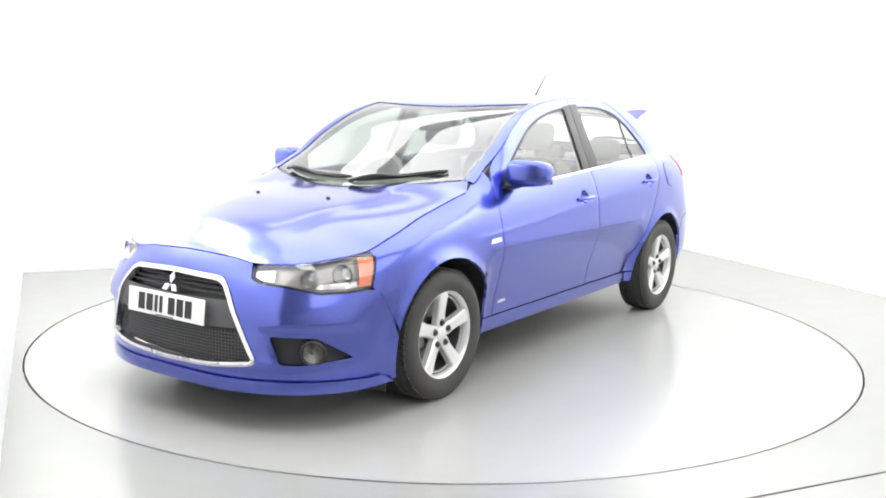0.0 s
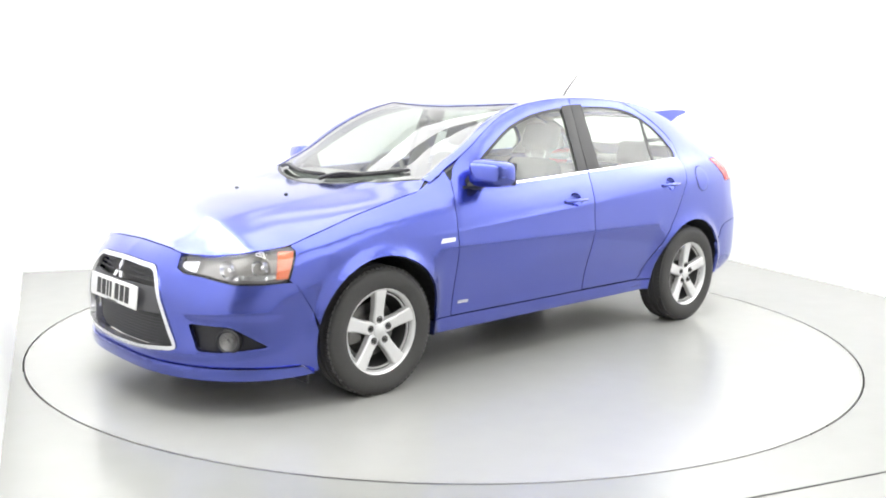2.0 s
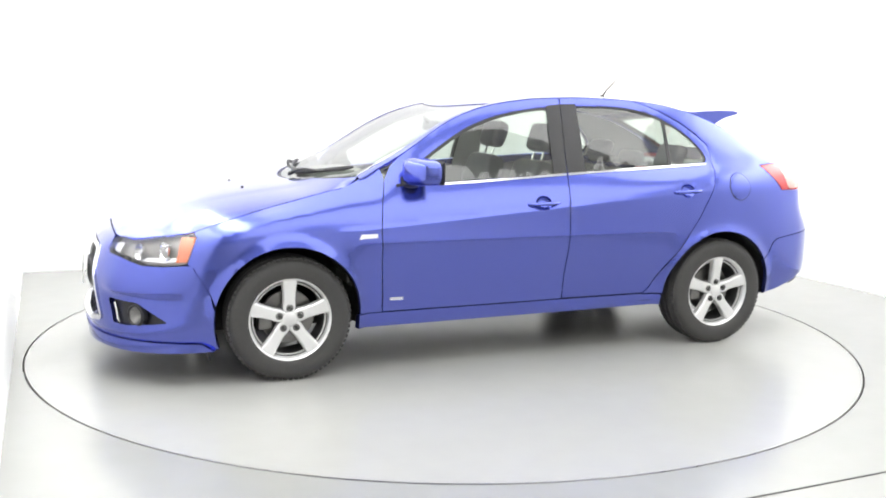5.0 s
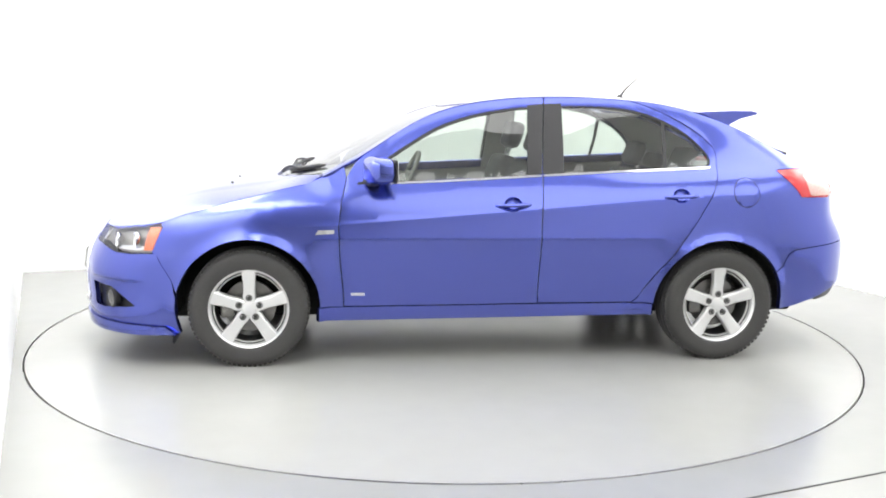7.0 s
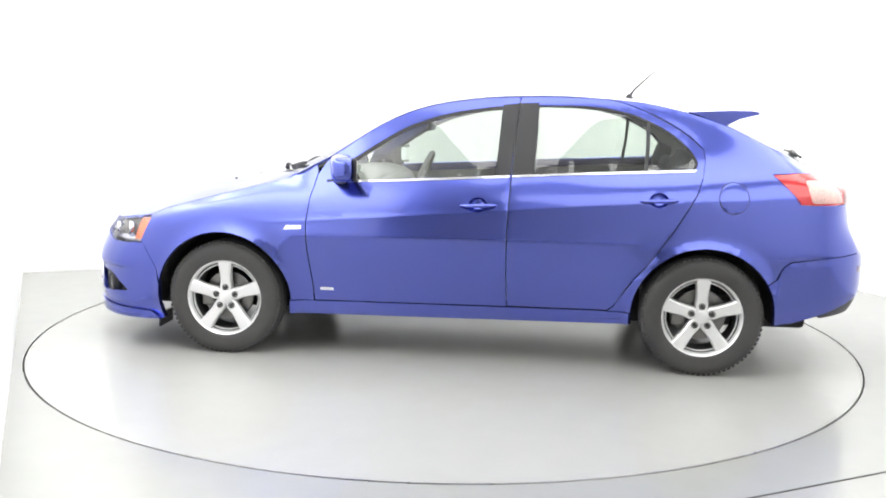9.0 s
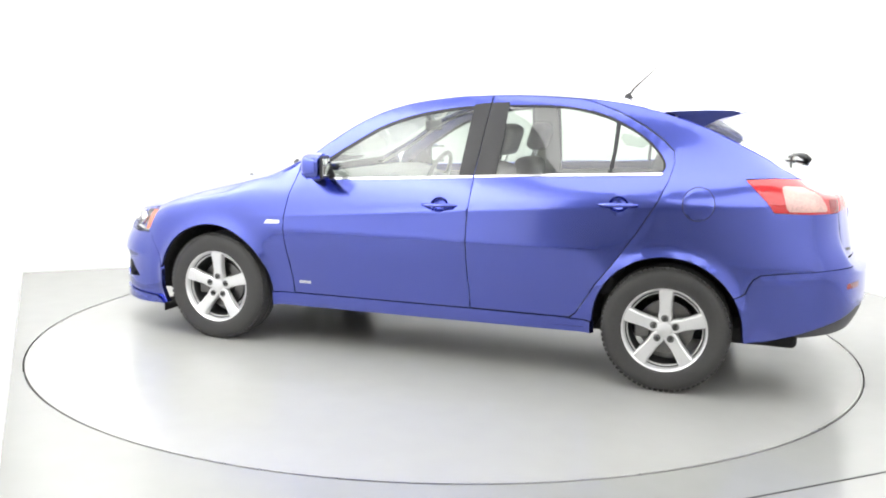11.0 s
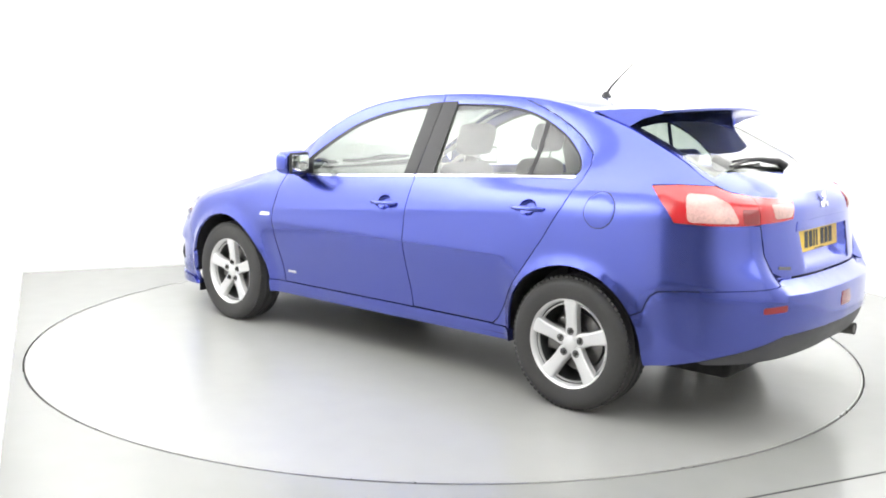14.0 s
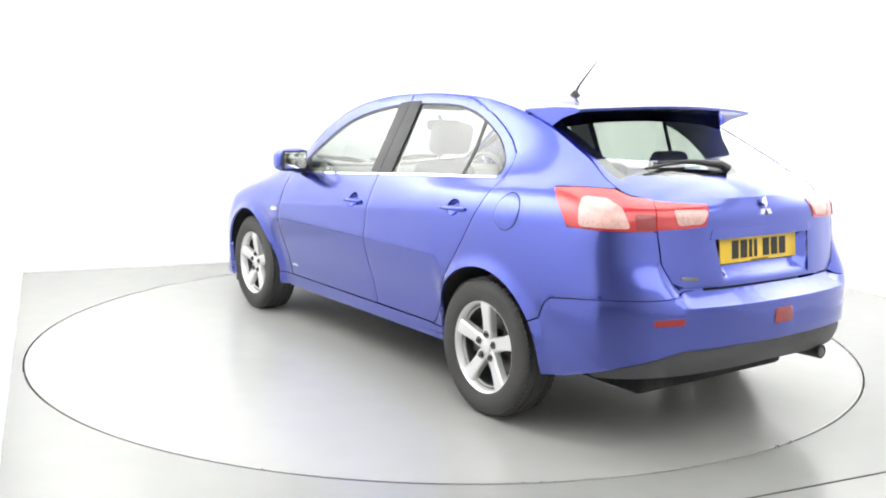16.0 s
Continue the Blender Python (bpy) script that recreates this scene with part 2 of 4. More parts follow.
def build_floor():
    """Floor with a round pit for the turntable, one sheet to the walls."""
    bm = bmesh.new()
    n = 192
    inner = [bm.verts.new((PIVOT[0] + (TABLE_R + 0.008) * math.cos(2 * math.pi * i / n), PIVOT[1] + (TABLE_R + 0.008) * math.sin(2 * math.pi * i / n), 0)) for i in range(n)]
    low = [bm.verts.new((v.co.x, v.co.y, -0.06)) for v in inner]
    outer = []
    for v in inner:
        d = Vector((v.co.x - PIVOT[0], v.co.y - PIVOT[1], 0)).normalized()
        outer.append(bm.verts.new((PIVOT[0] + d.x * 14, PIVOT[1] + d.y * 14, 0)))
    for i in range(n):
        j = (i + 1) % n
        bm.faces.new((inner[i], outer[i], outer[j], inner[j]))
        f = bm.faces.new((low[i], inner[i], inner[j], low[j]))
        f.material_index = 1
    f = bm.faces.new(low)
    f.material_index = 1
    return tagged(link_mesh("floor", bm, [FLOORPAINT, GAPDARK], None, "", False), "", "", "", "structure")


build_floor()
room_box("wall_back", -0.15, BAY_W + 0.15, -0.15, 0.0, 0, CEIL, WALLPAINT)
room_box("wall_right", BAY_W, BAY_W + 0.15, 0.0, HALL_D, 0, CEIL, WALLPAINT)
room_box("wall_left", -0.15, 0.0, 0.0, BAY_D, 0, CEIL, WALLPAINT)
room_box("wall_return", -4.0, -0.15, BAY_D - 0.15, BAY_D, 0, CEIL, WALLPAINT)
room_box("wall_far", -4.15, -4.0, BAY_D - 0.15, HALL_D, 0, CEIL, WALLPAINT)
room_box("wall_front", -4.15, BAY_W + 0.15, HALL_D, HALL_D + 0.15, 0, CEIL, WALLPAINT)
room_box("ceiling", -4.15, BAY_W + 0.15, -0.15, HALL_D + 0.15, CEIL, CEIL + 0.12, CEILPAINT)
# the dark threshold line across the bay's mouth
room_box("floor_joint", 0.0, BAY_W, BAY_D - 0.004, BAY_D + 0.004, 0.0005, 0.0025, GAPDARK)

# unseen lamps near the ceiling: place in the bay (a, b), size along a and along b, lean about b (degrees), power
# the last one, over the hall, is fill added to lift the front floor
for a, b, wa, wb, lean, watts in ((0.62, 2.8, 0.95, 5.2, -58, 132), (BAY_W - 0.62, 2.8, 0.95, 5.2, 58, 112), (BAY_W / 2, 0.6, 3.6, 0.6, 0, 14), (BAY_W / 2 + 0.2, 3.4, 4.6, 4.2, 0, 146), (BAY_W / 2 + 0.2, 7.9, 5.4, 3.4, 0, 125)):
    lamp = bpy.data.lights.new("unseen_overhead_light", "AREA")
    lamp.shape, lamp.size, lamp.size_y, lamp.energy, lamp.color = "RECTANGLE", wa, wb, watts, (1.0, 1.0, 0.985)
    o = new("unseen_overhead_light", lamp)
    o.matrix_basis = Matrix.Translation(bay(a, b, CEIL - (0.45 if lean else 0.02))) @ Matrix.Rotation(ROOM_TURN, 4, "Z") @ Matrix.Rotation(radians(-lean), 4, "Y")

# the turntable
bm = lathe([(0.001, 0), (TABLE_R - 0.004, 0), (TABLE_R, -0.004), (TABLE_R, -0.05), (0.001, -0.05)], 192)
bmesh.ops.rotate(bm, verts=bm.verts, matrix=Matrix.Rotation(radians(90), 3, "X"))
turntable = link_mesh("turntable", bm, DISCPAINT)
bm = lathe([(TABLE_R - 0.008, 0.001), (TABLE_R - 0.002, 0.001), (TABLE_R + 0.001, -0.004), (TABLE_R + 0.001, -0.03)], 192)
bmesh.ops.rotate(bm, verts=bm.verts, matrix=Matrix.Rotation(radians(90), 3, "X"))
part("edge_ring", bm, RINGSTEEL, turntable, "thin steel edge ring")
tagged(turntable, "round pale grey painted turntable set flush in the floor", "turntable")

# ---------------------------------------------------------------- the car's skin
PLAN = spline([(2.275, -0.15), (2.275, 0), (2.262, 0.26), (2.215, 0.45), (2.12, 0.62), (1.98, 0.745), (1.82, 0.815), (1.65, 0.85), (1.32, 0.868), (0.9, 0.872),
               (0.3, 0.875), (-0.3, 0.875), (-0.9, 0.873), (-1.32, 0.87), (-1.65, 0.855), (-1.85, 0.828), (-2.01, 0.775), (-2.145, 0.66), (-2.222, 0.50),
               (-2.265, 0.28), (-2.28, 0), (-2.28, -0.15)], 0.01)
PLAN = np.array([p for p in PLAN if p[1] >= -1e-6])
SEG = np.hypot(*np.diff(PLAN, axis=0).T)
ARC = np.concatenate([[0], np.cumsum(SEG)])
LEN = ARC[-1]
TAN = np.gradient(PLAN, ARC, axis=0)
TAN /= np.linalg.norm(TAN, axis=1)[:, None]
NOR = np.stack([TAN[:, 1], -TAN[:, 0]], 1)


def ux(x):
    """Where along the outline the body is x metres ahead of its middle."""
    return np.interp(-np.asarray(x, float), -PLAN[:, 0], ARC)


def curve(rows):
    u = ux([r[0] for r in rows])
    return pchip(u, [r[1] for r in rows]), pchip(u, [r[2] for r in rows])


C = [
    curve([(2.275, .165, -.03), (2.1, .165, -.03), (1.9, .16, -.03), (1.6, .18, -.05), (.95, .225, -.075), (-.95, .245, -.075), (-1.6, .26, -.05), (-1.9, .31, -.03), (-2.26, .33, -.05)]),
    curve([(2.275, .30, 0), (1.9, .30, -.005), (1.6, .34, -.02), (.95, .38, -.053), (-.95, .40, -.053), (-1.6, .40, -.02), (-2.0, .42, -.005), (-2.26, .45, 0)]),
    curve([(2.275, .52, -.005), (2.0, .52, -.01), (1.6, .60, 0), (.95, .66, 0), (-.95, .665, 0), (-1.6, .64, 0), (-2.0, .60, 0), (-2.26, .60, 0)]),
    curve([(2.275, .64, -.05), (2.2, .635, -.05), (2.0, .65, -.045), (1.82, .67, -.03), (1.6, .72, -.010), (1.1, .757, -.012), (.84, .774, -.012), (-.26, .861, -.012), (-1.0, .914, -.013),
           (-1.5, .94, -.02), (-1.8, .955, -.035), (-2.0, .95, -.022), (-2.13, .93, -.030), (-2.26, .92, -.048)]),
    curve([(2.275, .70, -.09), (2.2, .675, -.08), (2.0, .695, -.062), (1.82, .715, -.05), (1.65, .765, -.035), (1.32, .845, -.045), (.9, .90, -.055), (.6, .915, -.050), (0, .955, -.050),
           (-.8, 1.0, -.052), (-1.3, 1.04, -.068), (-1.6, 1.05, -.075), (-1.8, 1.03, -.065), (-2.0, 1.0, -.042), (-2.13, .99, -.040), (-2.26, .985, -.055)]),
    curve([(2.275, .748, -.15), (2.255, .738, -.135), (2.215, .724, -.112), (2.12, .726, -.105), (1.98, .745, -.095), (1.82, .765, -.088), (1.65, .815, -.095), (1.32, .905, -.13), (.9, .993, -.125),
           (.75, 1.0, -.098), (.6, .985, -.080), (.13, 1.01, -.078), (-.48, 1.05, -.085), (-1.22, 1.085, -.12), (-1.5, 1.11, -.135), (-1.7, 1.10, -.12), (-1.9, 1.06, -.10),
           (-2.05, 1.03, -.070), (-2.15, 1.02, -.062), (-2.26, 1.02, -.075)]),
    curve([(2.275, .80, -.25), (1.0, 1.025, -.185), (.9, 1.045, -.175), (.75, 1.108, -.170), (.6, 1.204, -.175), (.45, 1.300, -.205), (.29, 1.376, -.235), (.13, 1.422, -.255),
           (-.02, 1.447, -.27), (-.18, 1.464, -.28), (-.49, 1.474, -.288), (-.81, 1.462, -.287), (-1.0, 1.443, -.283), (-1.2, 1.403, -.28), (-1.4, 1.344, -.277),
           (-1.7, 1.215, -.25), (-1.9, 1.13, -.20), (-2.03, 1.085, -.17), (-2.15, 1.06, -.135), (-2.26, 1.06, -.115)]),
]
ARCHES = ((1.309, 0.318, 0.380), (-1.3175, 0.320, 0.375))


def hermite(z, zs, os):
    """Rows of knots, one row a point: the monotone curve through them at z."""
    h, d = np.diff(zs, axis=0), np.diff(os, axis=0) / np.diff(zs, axis=0)
    m = np.zeros_like(os)
    same = d[:-1] * d[1:] > 0
    w1, w2 = 2 * h[1:] + h[:-1], h[1:] + 2 * h[:-1]
    with np.errstate(divide="ignore", invalid="ignore"):
        m[1:-1] = np.where(same, (w1 + w2) / (w1 / d[:-1] + w2 / d[1:]), 0)
    m[0], m[-1] = d[0], d[-1]
    out = os[0] + (z - zs[0]) * m[0]
    for i in range(len(zs) - 1):
        t = (z - zs[i]) / h[i]
        y = ((1 + 2 * t) * (1 - t) ** 2 * os[i] + t * (1 - t) ** 2 * h[i] * m[i] + t * t * (3 - 2 * t) * os[i + 1] + t * t * (t - 1) * h[i] * m[i + 1])
        out = np.where(t >= 0, np.where(t <= 1, y, os[i + 1] + (z - zs[i + 1]) * m[i + 1]), out)
    return out


def step01(x, a, b):
    t = np.clip((x - a) / (b - a), 0, 1)
    return t * t * (3 - 2 * t)


def skin(u, z, push=0.0):
    """The body's side, from the nose's middle (u = 0) round the flank to the tail's middle, at height z."""
    u, z = np.asarray(u, float), np.asarray(z, float)
    sg = np.where(u < 0, -1.0, np.where(u > LEN, -1.0, 1.0))
    u = np.abs(u)
    u = np.where(u > LEN, 2 * LEN - u, u)
    zs = np.stack([c[0](u) for c in C])
    os = np.stack([c[1](u) for c in C])
    low = hermite(z, zs[:4], os[:4])
    high = hermite(z, zs[3:], os[3:])
    off = 0.4 * np.where(z < zs[3], low, high) + 0.6 * hermite(z, zs, os) + push
    x, y = np.interp(u, ARC, PLAN[:, 0]), np.interp(u, ARC, PLAN[:, 1])
    nx, ny = np.interp(u, ARC, NOR[:, 0]), np.interp(u, ARC, NOR[:, 1])
    for ax, az, ar in ARCHES:                                   # flared arch lips
        r = np.hypot(x - ax, z - az)
        off = off + 0.021 * np.exp(-((r - ar) / 0.028) ** 2) * (np.abs(x - ax) < 0.6)
    mid = step01(x, -1.0, -0.89) * (1 - step01(x, 0.89, 1.0))
    off = off + mid * (0.006 * np.exp(-np.maximum(0, z - 0.70) / 0.045) - 0.030 * (1 - np.exp(-np.maximum(0, 0.70 - z) / 0.12)))     # the hollow lower doors
    under = zs[3] - z
    off = off + 0.002 * step01(x, -1.0, 0.1) * (1 - step01(x, 0.95, 1.1)) * np.exp(-np.maximum(0, under) / 0.025) * step01(under, -0.007, 0)   # the doors' crease
    nose = step01(u, 0.46, 0.62) * (1 - step01(u, ux(1.98), ux(1.78)))
    off = off + nose * (0.014 * step01(z, 0.60, 0.475) * (z > 0.475) + (0.014 - 0.020 * (1 - np.exp(-(np.maximum(0, 0.475 - z) / 0.022) ** 1.4))) * (z <= 0.475) * step01(z, 0.30, 0.36))   # the crease over the fog lamps
    tail = step01(u, ux(-1.76), LEN - 0.50)
    soft = 1 - step01(u, LEN - 0.70, LEN - 0.50)
    off = off - 0.065 * tail * step01(z, 0.632 + 0.01 * soft, 0.68 + 0.17 * soft)          # the ledge over the rear bumper
    return np.stack([x + nx * off, sg * (y + ny * off), z + 0 * x], -1)


def flank(x, z, push=0.0):
    return skin(ux(x), z, push)


EDGE = np.concatenate([skin(ux(np.linspace(2.19, 1.02, 60)), C[5][0](ux(np.linspace(2.19, 1.02, 60)))),
                       [(1.0 - 0.02 * k, 0.7395 - 0.0023 * k, 0.980 + 0.103 * ((k + 1) / 11) ** 1.25) for k in range(10)],
                       skin(ux(np.linspace(0.80, -1.78, 116)), C[6][0](ux(np.linspace(0.80, -1.78, 116))))])
LID = pchip([float(ux(x)) for x in (-1.70, -1.78, -1.84, -1.88, -1.94, -2.0, -2.06)] + [LEN - 0.672, LEN - 0.5],
            [float(C[6][0](ux(-1.70))), float(C[6][0](ux(-1.78))), 1.147, 1.124, 1.098, 1.079, 1.064, 1.053, 1.050])
_u = np.linspace(ux(-1.80), LEN - 0.66, 30)
EDGE = np.concatenate([EDGE, skin(_u, LID(_u)), [(-2.06, 0.525, 1.032), (-2.10, 0.505, 1.010), (-2.16, 0.47, 0.98)]])
_o = np.argsort(EDGE[:, 0])
EDGE = EDGE[_o]
EDGE = EDGE[np.concatenate([[True], np.diff(EDGE[:, 0]) > 1e-4])]


def smoothed(a):
    b = a.copy()
    for _ in range(3):
        b[1:-1] = (b[:-2] + 2 * b[1:-1] + b[2:]) / 4
    return b


YE, ZE = pchip(EDGE[:, 0], smoothed(EDGE[:, 1])), pchip(EDGE[:, 0], smoothed(EDGE[:, 2]))
ZC = pchip(*zip(*[(2.24, .65), (2.2, .69), (2.17, .71), (2.11, .745), (2.0, .795), (1.87, .845), (1.7, .888), (1.53, .925), (1.33, .955), (1.18, .978), (1.13, .995), (0.9, 1.100), (.62, 1.236),
                  (.45, 1.322), (.3, 1.382), (.2, 1.412), (.12, 1.432), (-.05, 1.463), (-.23, 1.481), (-.44, 1.490), (-.58, 1.491), (-.76, 1.487), (-.93, 1.475), (-1.11, 1.455),
                  (-1.29, 1.42), (-1.42, 1.373), (-1.6, 1.295), (-1.73, 1.235), (-1.9, 1.16), (-2.02, 1.105), (-2.09, 1.065), (-2.13, 1.03), (-2.16, .985)]))


def crown(x, y, push=0.0):
    """Bonnet, screens and roof: the height over a place in plan."""
    x, y = np.asarray(x, float), np.asarray(y, float)
    v = np.abs(y) / YE(x)
    z = ZE(x) + (ZC(x) - ZE(x)) * (1 - np.minimum(v, 1.2) ** 2.5)
    return np.stack([x, y, z + push], -1)


def seam(i, xs, drop=0.004):
    """(x, z) along a crease line of the flank."""
    return [(x, float(C[i][0](ux(x))) - drop) for x in xs]


CREASE = [(float(ux(x)), float(C[3][0](ux(x))) + d) for x in np.arange(1.1, -1.2, -0.02) for d in (-0.022, -0.009, 0.0, 0.007)]
CREASE += [(float(ux(x)), 0.672 + d) for x in np.arange(0.97, -0.97, -0.02) for d in (-0.066, -0.05, -0.033, -0.016, 0.0, 0.014, 0.028, 0.045, 0.065)]
CREASE += [(float(ux(x)), z) for x in (0.97, 0.945, 0.92, -0.91, -0.935, -0.96) for z in np.arange(0.40, 0.60, 0.02)]

NOSE = [(sg * u, 0.475 + d) for sg in (1, -1) for u in np.arange(0.46, 1.0, 0.022) for d in (-0.04, -0.024, -0.010, 0.0, 0.012)]
FENDER_TOP = [(float(ux(x)), float(C[5][0](ux(x))) - d) for x in np.arange(1.01, 1.77, 0.02) for d in (0.009, 0.018, 0.028, 0.040, 0.054)]


def arch(k, a0, a1, n=22, grow=0.0):
    ax, az, ar = ARCHES[k]
    return [(ax + (ar + grow) * math.cos(radians(a)), az + (ar + grow) * math.sin(radians(a))) for a in np.linspace(a0, a1, n)]


def uz(pts):
    return [(float(ux(x)), z) for x, z in pts]


car = new("hatchback_car")
tagged(car, "metallic blue five-door hatchback with alloy wheels on a turntable", "car")
SIDES = ((False, ""), (True, ""))

# ---- bonnet
hu = np.concatenate([np.linspace(0, 0.5, 14), np.linspace(0.53, float(ux(1.0)), 36)])
h3 = skin(hu, C[5][0](hu))
h3[:, 0] -= np.where(hu < 0.5, 0.004, 0.001)
h3[:, 1] -= np.where(hu < 0.3, 0, 0.003)
hood = [(p[0], p[1]) for p in h3] + [(1.19 - 0.30 * (y / 0.72) ** 2, y) for y in np.linspace(0.69, -0.69, 19)] + [(p[0], -p[1]) for p in h3[:0:-1]]
hz = h3[:, 2] - crown(h3[:, 0], h3[:, 1])[:, 2]


def hood_map(x, y):
    p = crown(x, y)
    r = np.abs(y) - (0.27 + 0.16 * np.clip((2.0 - x) / 1.0, 0, 1))   # two raised lines that widen to the screen
    p[:, 2] += 0.0045 * (1 - step01(r, -0.02, 0.08)) * step01(2.1 - x, 0, 0.35)
    d = np.hypot(p[:, 0][:, None] - h3[:, 0], np.abs(p[:, 1])[:, None] - h3[:, 1])
    k = d.argmin(1)
    p[:, 2] += hz[k] * np.exp(-(d.min(1) / 0.09) ** 2)
    return p


bonnet = part("bonnet", sheet(hood, hood_map, 0.03), PAINT, car)
for y in (0.21, -0.29):
    part("washer_jet", bm_box(bmesh.new(), 1.434, 1.448, y - 0.010, y + 0.010, float(hood_map(np.array([1.44]), np.array([y]))[0, 2]) - 0.002, float(hood_map(np.array([1.44]), np.array([y]))[0, 2]) + 0.007, 0.003), BLACK, bonnet, "black washer jet")

# ---- fenders, doors, quarters, sills
A_FRONT = (200, -21)


def cup_line(hx, hz, k=1.0):
    return [(hx + 0.050 * k * math.cos(a), hz - 0.002 + 0.040 * k * math.sin(a)) for a in np.linspace(0, 2 * math.pi, 28, endpoint=False)]


def cup_map(u, z, hx, hz):
    x = np.interp(u, ARC, PLAN[:, 0])
    r = np.clip(((x - hx) / 0.050) ** 2 + ((z - hz + 0.002) / 0.040) ** 2, 0, 1)
    return skin(u, z, -0.004 - 0.030 * (1 - r ** 2))


def side_panels(mirror):
    q = dict(mirror=mirror)
    fender = seam(5, np.linspace(1.782, 1.02, 22)) + [(x, float(ZE(x)) - 0.003) for x in np.linspace(0.99, 0.81, 7)] + [(0.800, 1.065), (0.792, 1.02), (0.805, 0.95), (0.819, 0.90), (0.834, 0.76), (0.828, 0.60), (0.809, 0.40), (0.805, 0.315), (0.945, 0.315)]
    fender += arch(0, 180, 14, 26) + [(1.70, 0.47), (1.78, 0.603), (1.808, 0.62), (1.764, 0.748), (1.782, 0.764)]
    fe = part("front_fender", sheet(uz(fender), skin, 0.026, lip=0.0006, extra=CREASE + FENDER_TOP, **q), PAINT, car)
    part("badge", sheet(uz([(0.955, .722), (0.855, .728), (0.855, .748), (0.94, .746)]), lambda u, z: skin(u, z, 0.004), 0.02, 0.004, **q), SILVER, fe, "small silver badge")

    dcut = [(0.745, 1.088), (0.786, 1.02), (0.800, 0.95), (0.814, 0.90), (0.829, 0.76), (0.823, 0.60), (0.803, 0.40), (0.80, 0.318)]
    rail = seam(6, np.linspace(-0.315, 0.70, 30), 0.008)
    fdoor = [(-0.274, 0.326), (-0.2665, 0.52), (-0.2665, 0.79), (-0.278, 1.0), (-0.296, 1.25)] + rail + dcut
    hole1 = [(0.575, 0.996), (-0.256, 1.043), (-0.276, 1.25), (-0.29, 1.412)]
    hole1 += spline([(-0.18, 1.409), (-0.02, 1.386), (0.13, 1.352), (0.29, 1.295), (0.44, 1.21), (0.60, 1.105), (0.66, 1.055), (0.68, 1.02), (0.66, 0.992)], 0.03)
    fd = part("front_door", sheet(uz(fdoor), skin, 0.028, holes=[uz(hole1), uz(cup_line(-0.11, 0.888))], extra=CREASE, **q), PAINT, car)
    part("window_glass", sheet(uz([(0.655, 1.0), (-0.212, 1.043), (-0.226, 1.25), (-0.235, 1.405)] + hole1[5:-2]), skin, 0.04, 0.004, inset=0.007, **q), DARKGLASS, fd, "lightly tinted clear window").visible_shadow = False
    part("pillar_trim", sheet(uz([(-0.196, 1.046), (-0.2790, 1.048), (-0.2968, 1.25), (-0.3135, 1.430), (-0.222, 1.420), (-0.21, 1.25)]), lambda u, z: skin(u, z, 0.0025), 0.03, 0.006, **q), BLACK, fd, "black pillar trim")
    rim = hole1[3:]
    part("window_seal", sheet(uz(rim + [(x - 0.012 if i > 6 else x - 0.002, z - 0.014) for i, (x, z) in enumerate(rim)][::-1]), lambda u, z: skin(u, z, -0.002), 0.02, 0.006, **q), BLACK, fd, "black rubber window seal")
    part("mirror_triangle", sheet(uz([(0.772, 0.978), (0.54, 0.998), (0.60, 1.098), (0.668, 1.052)]), lambda u, z: skin(u, z, 0.001), 0.03, 0.008, **q), BLACK, fd, "black corner trim")
    strip = [(0.66, 0.983), (0.3, 0.999), (-0.274, 1.034), (-0.274, 1.045), (0.3, 1.010), (0.66, 0.993)]
    part("belt_strip", sheet(uz(strip), lambda u, z: skin(u, z, 0.004), 0.04, 0.006, lip=0.0, **q), CHROME, fd, "bright chrome belt strip")
    part("door_sticker", sheet(uz([(0.765, .378), (0.69, .378), (0.69, .394), (0.765, .394)]), lambda u, z: skin(u, z, 0.002), 0.02, 0.001, **q), SILVER, fd, "small pale sticker")

    rcut = [(-1.305, 1.20), (-1.312, 1.15), (-1.295, 1.07), (-1.25, 0.96), (-1.15, 0.79), (-1.04, 0.63), (-0.955, 0.52), (-0.895, 0.42), (-0.855, 0.355), (-0.82, 0.328)]
    rtop = seam(6, np.linspace(-0.322, -0.80, 18), 0.008) + [(-0.88, 1.438), (-0.97, 1.406), (-1.06, 1.366), (-1.15, 1.318), (-1.235, 1.262)]
    rdoor = [(-0.2795, 0.328), (-0.2715, 0.52), (-0.2715, 0.79), (-0.283, 1.0), (-0.301, 1.25)] + rtop + rcut
    hole2 = [(-0.298, 1.046), (-0.313, 1.25), (-0.328, 1.414)] + spline([(-0.42, 1.420), (-0.64, 1.421), (-0.80, 1.409), (-0.96, 1.370), (-1.12, 1.292), (-1.21, 1.222), (-1.262, 1.16), (-1.272, 1.12), (-1.255, 1.098)], 0.03)
    rd = part("rear_door", sheet(uz(rdoor), skin, 0.028, holes=[uz(hole2), uz(cup_line(-1.062, 0.940))], extra=CREASE, **q), PAINT, car)
    part("window_glass", sheet(uz([(-0.40, 1.052), (-0.412, 1.25), (-0.42, 1.412)] + hole2[4:]), skin, 0.04, 0.004, inset=0.007, **q), DARKGLASS, rd, "lightly tinted clear window").visible_shadow = False
    part("pillar_trim", sheet(uz([(-0.2850, 1.050), (-0.3008, 1.25), (-0.3180, 1.430), (-0.418, 1.434), (-0.413, 1.25), (-0.402, 1.056)]), lambda u, z: skin(u, z, 0.0025), 0.03, 0.006, **q), BLACK, rd, "black pillar trim")
